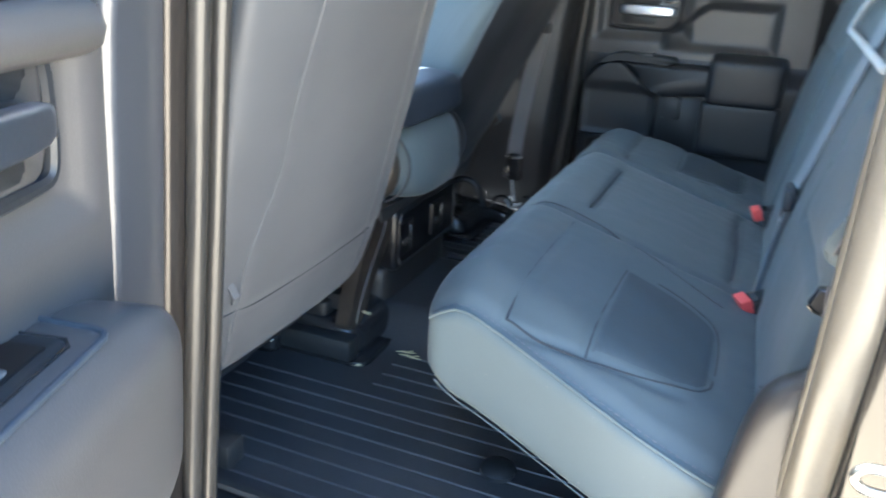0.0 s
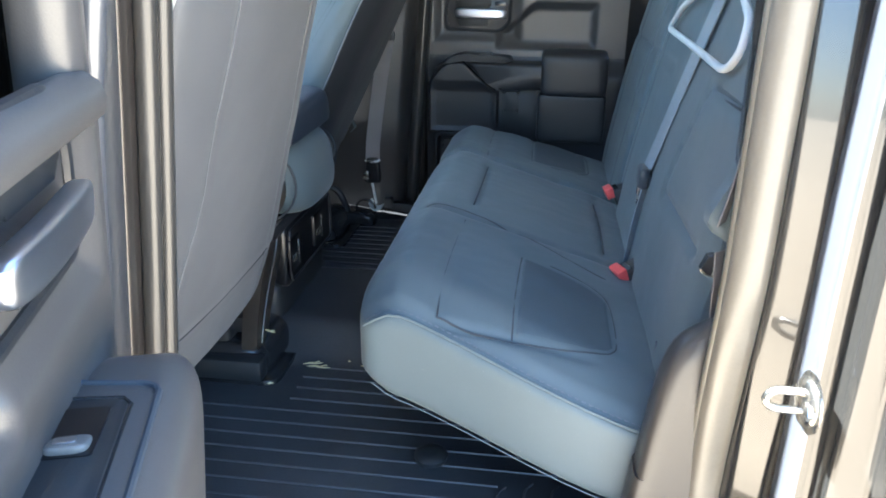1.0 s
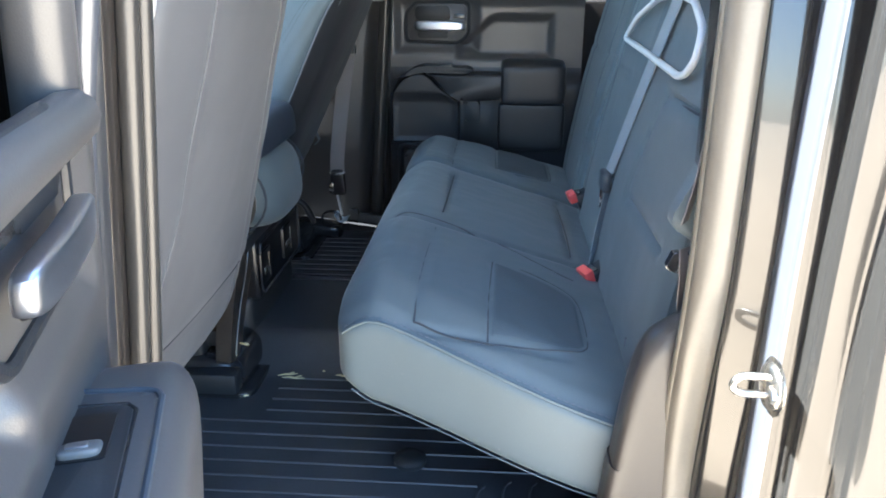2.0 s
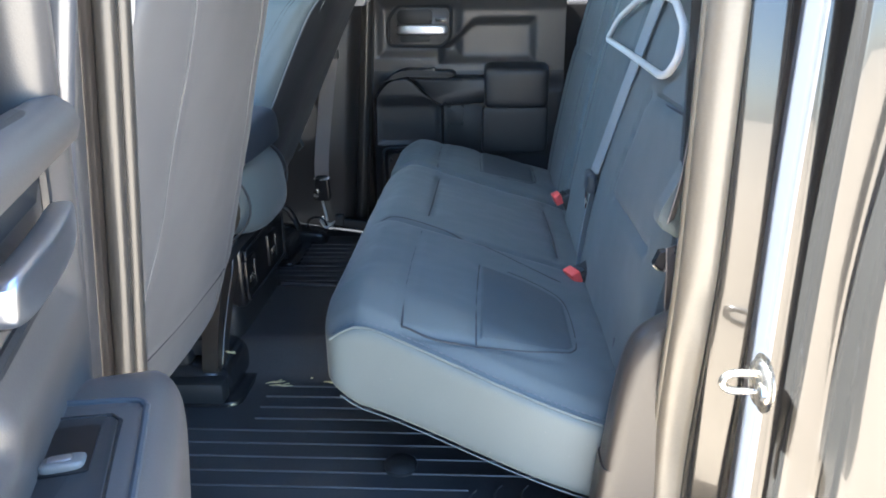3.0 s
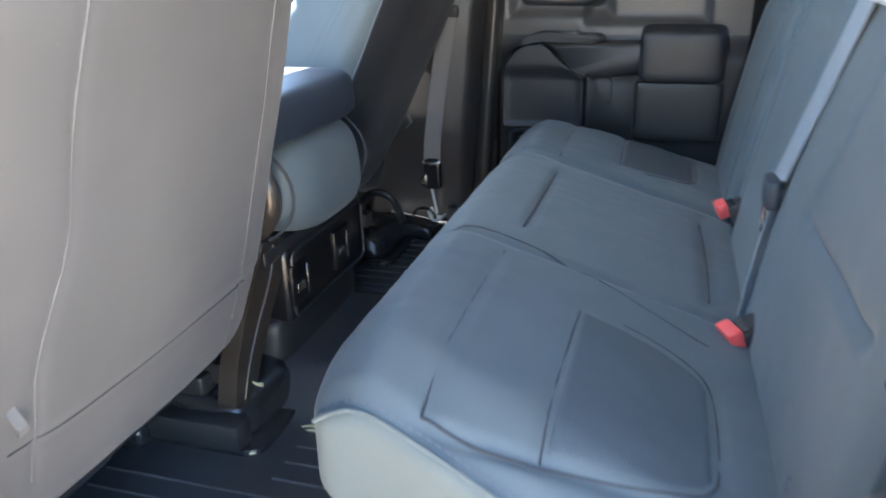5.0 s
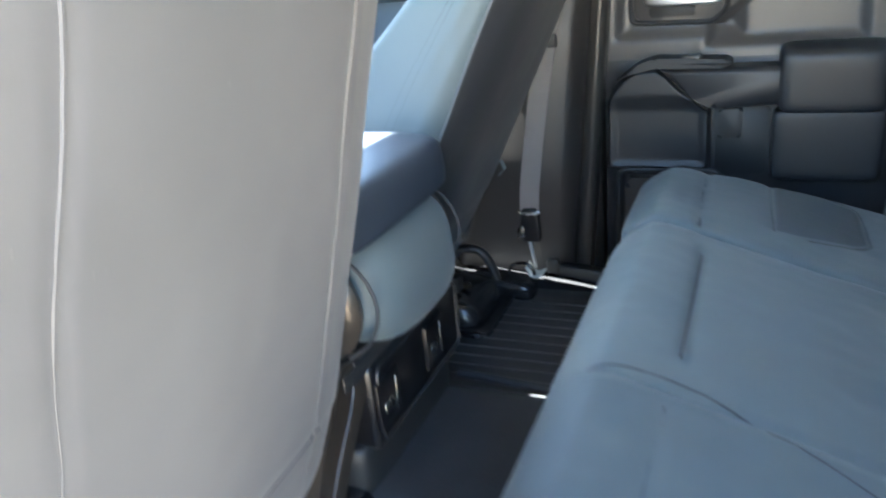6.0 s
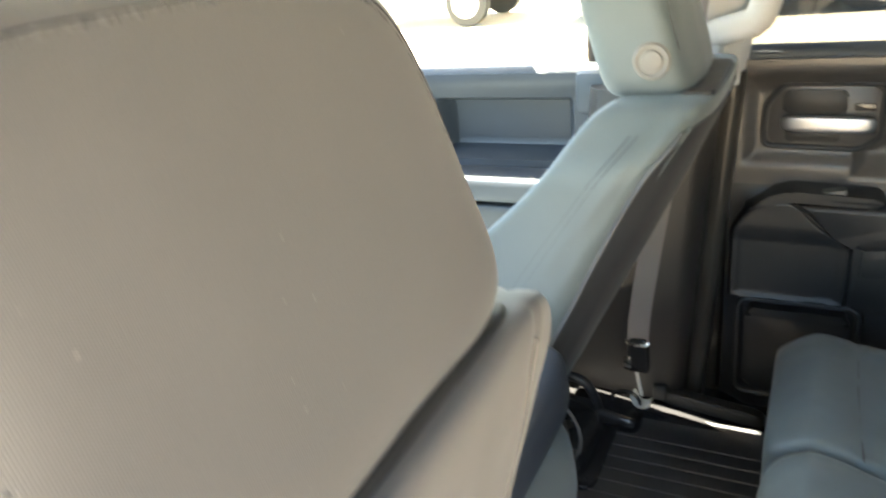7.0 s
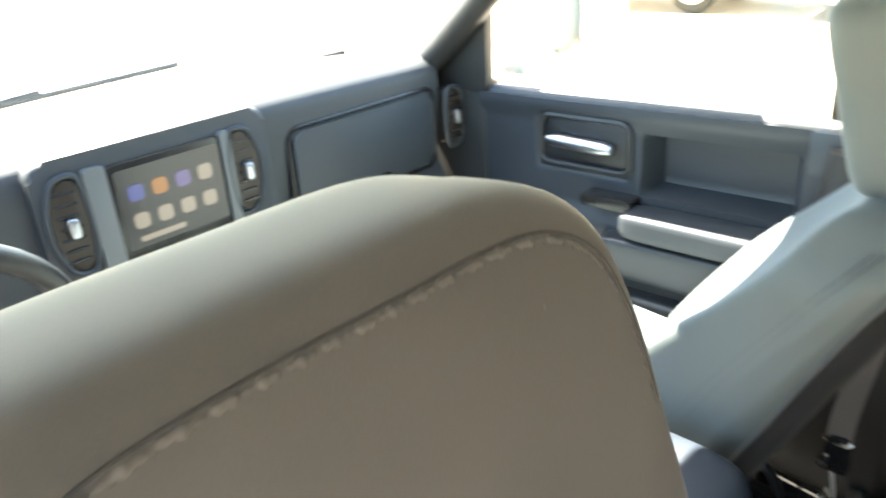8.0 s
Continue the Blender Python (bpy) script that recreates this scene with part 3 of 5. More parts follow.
def seat_grooves(x, y, far):
    """Seam grooves of the fitted cover; y is mirrored for the far place."""
    yy = 2 * CY - y if far else y
    d = 0.0
    if yy < 0.50:
        d += groove(x - 0.052, 0.006, 0.004) * smoothstep(0.07, 0.10, yy) * (1 - smoothstep(0.40, 0.44, yy))
        d += groove(x - 0.155, 0.006, 0.004) * smoothstep(0.07, 0.10, yy) * (1 - smoothstep(0.33, 0.37, yy))
        d += groove(yy - 0.083, 0.008, 0.005) * smoothstep(0.04, 0.07, x) * (1 - smoothstep(0.24, 0.29, x))
        d += groove(x - 0.3015, 0.008, 0.005) * smoothstep(0.11, 0.15, yy) * (1 - smoothstep(0.25, 0.30, yy))
        d += 0.003 * smoothstep(0.07, 0.11, x) * (1 - smoothstep(0.22, 0.29, x)) * smoothstep(0.09, 0.15, yy) * (1 - smoothstep(0.30, 0.40, yy))
    return d


def cushion(name, y0, y1, parent, far_end):
    ym, hw = (y0 + y1) / 2, (y1 - y0) / 2

    def bend(q):
        s = (q.x + 1) / 2
        x = -0.066 + 0.445 * s
        y = ym + hw * q.y
        # the outer end runs slightly askew and pulls in towards its front
        out = (1 - q.y) / 2 if not far_end else (1 + q.y) / 2
        skew = end_y(x) * smoothstep(0.60, 1.0, out)
        y += -skew if far_end else skew
        t = cover_z(x, y)
        b = low_z(x)
        z = b + (t - b) * (q.z + 1) / 2
        if q.z > 0:
            z += q.z * (seat_grooves(x, y, far_end) + groove(y - 0.455, 0.007, 0.006) * smoothstep(-0.05, 0.0, x)
                        + groove(x - 0.062, 0.006, 0.005) * smoothstep(0.50, 0.54, y) * (1 - smoothstep(0.80, 0.84, y))
                        + groove(x - 0.305, 0.008, 0.006) * smoothstep(0.46, 0.50, y) * (1 - smoothstep(0.85, 0.88, y)))
            z += wobble(x, y, 0, 14, 0.0022) + wobble(x, y, 3, 40, 0.0008)
        return Vector((x, y, z))
    return part(name, pad((1, 1, 1), 16, (80, 170 if not far_end else 90, 16), bend), SEAT, parent)


bench = thing("rear_bench_seat", "dark slate cloth covered rear bench seat with folding cushions", "seat")
near_cushion = cushion("cushion", 0.0, 0.90, bench, False)
far_cushion = cushion("cushion", 0.908, 1.335, bench, True)


# piping and stitching round the near end of the cushion
pipe = [(x, end_y(x) + 0.004, cover_z(x, end_y(x) + 0.004) - 0.004) for x in [-0.05 + 0.018 * k for k in range(22)]]
part("piping", tube(pipe, 0.0022, 6), SEAT, near_cushion, "raised piping seam along the cushion end")
for k in range(0, len(pipe) - 1):
    for f in (0.15, 0.65):
        a, b = Vector(pipe[k]).lerp(Vector(pipe[k + 1]), f), Vector(pipe[k]).lerp(Vector(pipe[k + 1]), f + 0.28)
        part("stitch", tube([a + Vector((0, 0.008, 0.0045)), b + Vector((0, 0.008, 0.0045))], 0.0009, 4), THREAD, near_cushion)
hem = [(x, end_y(x) + 0.004, low_z(x) + 0.002) for x in [-0.04 + 0.018 * k for k in range(21)]]
part("piping", tube(hem, 0.0010, 6), SEAT, near_cushion, "raised piping seam along the lower cushion edge")


def cover_seam(points, parent, mirror=False):
    """A sewn seam lying in its groove on the cushion's top."""
    line = [Vector((p.x, 2 * CY - p.y if mirror else p.y, 0)) for p in curve([(x, y, 0) for x, y in points], 8)]
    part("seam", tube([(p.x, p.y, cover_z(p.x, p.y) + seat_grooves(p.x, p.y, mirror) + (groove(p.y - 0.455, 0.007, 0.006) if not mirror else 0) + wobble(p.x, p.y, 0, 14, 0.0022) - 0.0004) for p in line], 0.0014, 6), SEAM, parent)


place_seams = [[(0.052, 0.092), (0.050, 0.20), (0.050, 0.32), (0.054, 0.425)], [(0.155, 0.085), (0.154, 0.20), (0.158, 0.345)],
               [(0.052, 0.092), (0.12, 0.080), (0.20, 0.085), (0.27, 0.098), (0.294, 0.118), (0.3015, 0.16), (0.3015, 0.25), (0.294, 0.290), (0.272, 0.316), (0.240, 0.335), (0.205, 0.346)]]
for pts in place_seams:
    cover_seam(pts, near_cushion)
    cover_seam(pts, far_cushion, True)
cover_seam([(-0.045, 0.455), (0.02, 0.470), (0.08, 0.470), (0.16, 0.445), (0.24, 0.405), (0.30, 0.375)], near_cushion)
cover_seam([(0.060, 0.52), (0.062, 0.66), (0.064, 0.80)], near_cushion)
cover_seam([(0.305, 0.50), (0.306, 0.65), (0.300, 0.80)], near_cushion)


def seat_insert(parent, mirror):
    """The darker mesh panel let into the cover of an outer place, within its seams."""
    bm = bmesh.new()
    nx, ny = 44, 44
    lows = ((0.157, 0.088), (0.22, 0.090), (0.26, 0.096), (0.285, 0.108), (0.299, 0.134))
    highs = ((0.157, 0.350), (0.205, 0.342), (0.240, 0.331), (0.270, 0.313), (0.288, 0.295), (0.299, 0.268))
    pick = lambda rows, x: float(np.interp(x, [r[0] for r in rows], [r[1] for r in rows]))
    rings = []
    for i in range(nx + 1):
        x = 0.157 + 0.142 * i / nx
        lo, hi = pick(lows, x), pick(highs, x)
        row = []
        for j in range(ny + 1):
            yy = lo + (hi - lo) * j / ny
            y = 2 * CY - yy if mirror else yy
            rim = min(1.0, min(i, nx - i, j, ny - j) / 2)
            z = cover_z(x, y) + seat_grooves(x, y, mirror) + (groove(y - 0.455, 0.007, 0.006) if not mirror else 0) + wobble(x, y, 0, 14, 0.0022) + wobble(x, y, 3, 40, 0.0008)
            row.append(bm.verts.new((x, y, z - 0.002 + 0.0026 * rim)))
        rings.append(row)
    for i in range(nx):
        for j in range(ny):
            bm.faces.new([rings[i][j], rings[i + 1][j], rings[i + 1][j + 1], rings[i][j + 1]])
    low = [bm.verts.new(v.co - Vector((0, 0, 0.004))) for v in (rings[0][0], rings[nx][0], rings[nx][ny], rings[0][ny])]
    bm.faces.new(low)
    for a, b, line in ((0, 1, [rings[i][0] for i in range(nx + 1)]), (1, 2, rings[nx]), (2, 3, [rings[i][ny] for i in range(nx, -1, -1)]), (3, 0, rings[0][::-1])):
        bm.faces.new(line + [low[b], low[a]])
    part("insert_panel", bm, MESH, parent, "darker mesh insert in the cushion cover")


seat_insert(near_cushion, False)
seat_insert(far_cushion, True)
for y in (0.17, 0.62, 1.16):
    part("support_foot", lathe([(0.027, 0.0), (0.028, 0.008), (0.022, 0.013), (0.010, 0.015)], (0.03, y + 0.02, 0.002), (0, 0, 1), 16), BLACK, bench, "black plastic floor foot")
    part("support_post", block(0.335, 0.365, y - 0.012, y + 0.012, 0.0, 0.14, 0.004, 1), BLACK, bench)


def back_x(z):
    return 0.352 + 0.215 * (z - 0.25)


def backrest(name, y0, y1, grooves):
    ym, hw = (y0 + y1) / 2, (y1 - y0) / 2

    def bend(q):
        z = 0.50 + 0.325 * q.z
        y = ym + hw * q.y
        x = back_x(z) + 0.06 + 0.06 * q.x
        if q.x < 0:
            x += 0.012 * math.sin((z - 0.2) * 5) * -1
            x -= grooves(y, z)
            x -= wobble(y, z, 7, 7, 0.0022) + wobble(y, z, 1, 30, 0.0006)
        return Vector((x, y, z))
    return part(name, pad((1, 1, 1), 9, (10, 110, 90), bend), SEAT, bench)


def near_back_grooves(y, z):
    d = groove(y - 0.52, 0.007, 0.006)
    left = 0.378 - 0.32 * (z - 0.42)
    d += groove(z - (0.592 - 0.03 * (y - 0.2)), 0.005, 0.010) * smoothstep(0.06, 0.08, y) * (1 - smoothstep(0.32, 0.335, y))
    d += groove(z - 0.420, 0.005, 0.010) * smoothstep(0.09, 0.11, y) * (1 - smoothstep(0.37, 0.385, y))
    d += groove(y - left, 0.006, 0.006) * smoothstep(0.41, 0.43, z) * (1 - smoothstep(0.585, 0.60, z))
    d += groove(y - 0.80, 0.006, 0.004) + groove(z - 0.585, 0.005, 0.004) * smoothstep(0.60, 0.63, y)
    return d


backrest("backrest", 0.03, 0.885, near_back_grooves)
backrest("backrest", 0.893, 1.33, lambda y, z: groove(y - 0.98, 0.006, 0.005) + groove(z - 0.585, 0.006, 0.005) + groove(y - 1.22, 0.006, 0.004))
for z0, y0, y1 in ((0.4215, 0.105, 0.375), (0.590, 0.075, 0.325)):
    line = [(y, z0 - (0.03 * (y - 0.2) if z0 > 0.5 else -0.010 * math.sin((y - 0.105) / 0.27 * math.pi))) for y in [y0 + (y1 - y0) * k / 20 for k in range(21)]]
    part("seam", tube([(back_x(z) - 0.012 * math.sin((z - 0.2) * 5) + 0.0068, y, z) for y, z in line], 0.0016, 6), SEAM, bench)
# bolster at the near edge of the backrest
part("side_bolster", pad((1, 1, 1), 5, (10, 10, 20), lambda q: Vector((back_x(0.55 + 0.24 * q.z) + 0.075 + 0.05 * q.x - 0.02 * (1 - q.z ** 2), 0.03 + 0.034 * q.y, 0.60 + 0.22 * q.z))), SEAT, bench)
for y, z in ((0.50, 0.285), (0.20, 0.30), (0.135, 0.265)):
    part("cover_tag", block(back_x(z) - 0.004, back_x(z) + 0.004, y - 0.004, y + 0.004, z - 0.010, z + 0.008, 0.002, 1), THREAD, bench, "small grey fastening tag")

# rounded quarter trim between cushion and jamb
structure("quarter_trim", pad((1, 1, 1), 5, (14, 8, 20), lambda q: Vector((0.358 + 0.045 * q.x + 0.02 * q.z, -0.028 + 0.030 * q.y, 0.185 + 0.20 * q.z + 0.03 * q.x * (q.z > 0)))),
          TAUPE, "smooth charcoal plastic quarter trim beside the bench", "trim")


def buckle(y, x, z, turn):
    b = thing("seat_belt_buckle", "black seat belt buckle with a red release button on the bench", "buckle", "bench buckles")
    m = Matrix.Translation((x, y, z)) @ Matrix.Rotation(radians(turn), 4, 'Z') @ Matrix.Rotation(radians(-24), 4, 'Y')
    body = block(-0.012, 0.045, -0.019, 0.019, -0.045, 0.0, 0.006, 2)
    body.transform(m)
    part("housing", body, BLACK, b)
    red = block(-0.026, -0.008, -0.018, 0.018, -0.016, 0.008, 0.003, 2)
    red.transform(m)
    part("button", red, RED, b, "red release button")
    slot = block(-0.006, 0.004, -0.014, 0.014, 0.0, 0.0025, 0.001, 1)
    slot.transform(m)
    part("slot", slot, GLOSSB, b)


buckle(0.800, 0.345, 0.300, 8)
buckle(0.432, 0.340, 0.262, 24)

# middle shoulder belt lying down the backrest
belt = thing("shoulder_belt", "grey webbing shoulder belt hanging down the backrest", "seat belt")
run = [(back_x(0.84) - 0.018, 0.350, 0.84), (0.436, 0.404, 0.725), (0.406, 0.460, 0.587), (0.384, 0.503, 0.481), (0.369, 0.524, 0.416)]
part("webbing", ribbon(curve(run, 8), (0.009, -0.042, 0.010)), BELT, belt)
part("webbing_tail", ribbon(curve([(back_x(0.41) - 0.012, 0.520, 0.405), (back_x(0.33) - 0.010, 0.512, 0.33), (back_x(0.25) - 0.006, 0.50, 0.235)], 8), (0.016, 0.020, 0.0)), BELT, belt)
part("tongue", block(back_x(0.40) - 0.030, back_x(0.40) - 0.012, 0.500, 0.552, 0.382, 0.420, 0.007, 3), DASH, belt, "slate plastic belt tongue")
part("tongue_plate", block(back_x(0.37) - 0.020, back_x(0.37) - 0.016, 0.528, 0.546, 0.345, 0.392, 0.001, 1), STEEL, belt, "steel latch plate")

# pale loop guide on the backrest
loop_pts = [(0.421, 0.752, 0.640), (0.420, 0.500, 0.635), (0.418, 0.245, 0.628), (0.419, 0.206, 0.636), (0.424, 0.180, 0.659), (0.432, 0.194, 0.696), (0.440, 0.287, 0.727),
            (0.443, 0.420, 0.735), (0.437, 0.540, 0.722), (0.429, 0.680, 0.684)]
loop = thing("belt_guide_loop", "pale grey plastic loop guide resting on the backrest", "belt guide")
smooth_loop = []
for k in range(len(loop_pts)):
    a, b, c = Vector(loop_pts[k - 1]), Vector(loop_pts[k]), Vector(loop_pts[(k + 1) % len(loop_pts)])
    r = min(0.02, (a - b).length * 0.4, (c - b).length * 0.4)
    p0, p1 = b + (a - b).normalized() * r, b + (c - b).normalized() * r
    smooth_loop += [p0 * (1 - t) ** 2 + b * 2 * t * (1 - t) + p1 * t * t for t in (0, 0.33, 0.67, 1)]
part("ring", tube([p - Vector((0.006, 0, 0)) for p in smooth_loop], 0.0056, 10, closed=True), PALE, loop)

# outer belt and its anchor at the near end of the backrest
anchor = thing("outer_seat_belt", "taupe outer seat belt with a dark folded sleeve by the jamb", "seat belt")
flat_y = lambda u, w, z: Vector((u, w, z))
part("webbing", ribbon(curve([(0.415, 0.020, 0.80), (0.408, 0.012, 0.66), (0.400, 0.004, 0.56), (0.388, 0.000, 0.50)], 8), (0.030, 0.036, 0.010)), BELT_T, anchor)
part("sleeve", prism(rounded_line([(0.402, 0.590), (0.386, 0.545), (0.366, 0.503), (0.366, 0.488), (0.404, 0.462), (0.412, 0.468), (0.412, 0.488), (0.388, 0.503), (0.406, 0.545), (0.416, 0.585), (0.402, 0.590)], 0.008, 3)[:-1], flat_y, 0.022, -0.006, 0.005, 2), SEAT, anchor, "dark folded belt sleeve")
part("clip", prism(rounded_line([(0.371, 0.456), (0.380, 0.458), (0.378, 0.432), (0.364, 0.438), (0.371, 0.456)], 0.003, 2)[:-1], flat_y, 0.006, -0.006, 0.001, 1), GLOSSB, anchor, "dark belt latch")
part("clip_edge", tube([(0.364, -0.008, 0.441), (0.369, -0.008, 0.436), (0.377, -0.008, 0.433), (0.389, -0.008, 0.462)], 0.0016, 6), STEEL, anchor, "thin steel clip edge")
part("webbing_lower", ribbon(curve([(0.392, -0.002, 0.465), (0.394, -0.006, 0.43), (0.396, -0.004, 0.39), (0.402, -0.006, 0.34), (0.406, -0.010, 0.28)], 8), (0.034, 0.030, 0.0)), BELT_T, anchor)

# ---- rear doors: one lining, closed on the far side and swung open on the near side ----


def door_relief(u, z, reach=0.505):
    """Depth of the moulded door skin over its base plane."""
    w = 0.0
    # shallow dish round the release lever
    d = max(abs(u - 0.148) - 0.105, abs(z - 0.622) - 0.062)
    w -= 0.014 * (1 - smoothstep(-0.002, 0.030, d))
    # long recess sweeping down from the lever towards the armrest
    upper = 0.655 if u > 0.33 else 0.655 - 0.075 * (1 - smoothstep(0.22, 0.33, u))
    r = min(upper - z, z - 0.512, reach - u, u - 0.20)
    w -= 0.020 * smoothstep(0.0, 0.028, r)
    # lower body swells inwards
    w += 0.022 * smoothstep(0.50, 0.43, z) * smoothstep(0.0, 0.06, u)
    # top roll under the window
    w += 0.022 * smoothstep(0.665, 0.725, z)
    # map pocket hollow
    p = max(abs(u - 0.14) - 0.105, abs(z - 0.15) - 0.105)
    w -= 0.018 * (1 - smoothstep(-0.006, 0.008, p))
    return w


def near_arm(T, door):
    """Armrest seen from above: rounded body, flat top plate with a highlight line, dark patch for the shaded switch
    recess.
    """
    def body(q):
        u = 0.305 + 0.285 * q.x
        return T(u, 0.030 + 0.050 * q.y, 0.395 + 0.094 * q.z - 0.012 * smoothstep(0.4, 1.0, q.y) * (q.z > 0))
    part("arm_body", pad((1, 1, 1), 6, (28, 16, 16), body), DOORP, door, "smooth rounded charcoal armrest body")
    plate = rounded_line([(0.100, -0.004), (0.108, 0.046), (0.118, 0.054), (0.56, 0.060), (0.56, -0.004), (0.100, -0.004)], 0.006, 3)[:-1]
    flat = lambda u, h, w: T(u, w, h)
    part("top_plate", prism(plate, flat, 0.470, 0.4875, 0.003, 3), DOORP, door, "flat charcoal armrest top plate")
    # thin tube drawn for the highlight along the plate's edge crease
    rim = curve([(0.099, -0.004, 0), (0.104, 0.025, 0), (0.108, 0.046, 0), (0.117, 0.054, 0), (0.14, 0.0555, 0), (0.30, 0.058, 0), (0.55, 0.061, 0)], 5)
    part("plate_highlight", tube([T(p.x, p.y, 0.4875) for p in rim], 0.0026, 8), DASH, door, "thin line standing for the top plate's edge highlight")
    part("plate_inlay", prism(rounded_line([(0.122, -0.004), (0.126, 0.034), (0.134, 0.038), (0.24, 0.040), (0.27, 0.028), (0.29, -0.004), (0.122, -0.004)], 0.006, 3)[:-1], flat, 0.482, 0.4890, 0.002, 2), BLACK, door, "black switch inlay")
    part("inlay_joint", tube([T(u, w, 0.4882) for u, w in ((0.121, -0.004), (0.125, 0.034), (0.133, 0.040), (0.242, 0.042), (0.272, 0.029))], 0.0016, 6), GLOSSB, door)
    # not sunk in: a near-black plate paints the shade of the switch recess
    tray = part("switch_recess_shade", prism(rounded(0.136, 0.188, -0.002, 0.029, 0.003), flat, 0.485, 0.4900, 0.0), PANELB, door, "near-black plate standing for the shaded switch recess")
    part("window_switch", pad((1, 1, 1), 4, (8, 8, 6), lambda q: T(0.175 + 0.011 * q.x, 0.013 + 0.013 * q.y, 0.4885 + 0.0045 * q.z + 0.003 * q.x)), GREYP, tray, "grey window switch")
    part("switch_mark", pad((1, 1, 1), 4, 4, lambda q: T(0.178 + 0.003 * q.x, 0.012 + 0.007 * q.y, 0.4945 + 0.0012 * q.z)), CHROME, tray, "bright switch mark")


def front_bolster(T, door):
    """The swollen black front of the armrest: a curved crest, a hollow waist and a fuller foot."""
    crest = ((0.004, 0.405), (0.018, 0.437), (0.034, 0.459), (0.052, 0.477), (0.075, 0.490), (0.110, 0.492), (0.130, 0.476), (0.150, 0.455), (0.205, 0.410), (0.225, 0.395))
    bm = bmesh.new()
    nu, nz = 40, 48
    rows = []
    for i in range(nu + 1):
        u = 0.004 + 0.221 * i / nu
        top = float(np.interp(u, [c[0] for c in crest], [c[1] for c in crest]))
        row = []
        for j in range(nz + 1):
            z = 0.262 + (top - 0.262) * j / nz
            rim = min(u - 0.004, 0.225 - u, top - z, z - 0.262)
            w = 0.050 * smoothstep(-0.002, 0.014, rim) ** 0.6 - 0.009 * smoothstep(0.432, 0.392, z) * smoothstep(0.0, 0.03, rim)
            row.append(bm.verts.new(T(u, w, z)))
        rows.append(row)
    for i in range(nu):
        for j in range(nz):
            bm.faces.new([rows[i][j], rows[i + 1][j], rows[i + 1][j + 1], rows[i][j + 1]])
    bm.faces.new([r[0] for r in rows] + rows[nu][1:] + [r[nz] for r in rows[::-1][1:]] + rows[0][nz - 1:0:-1])
    part("front_bolster", bm, PADP, door, "black moulded front bolster", 60)


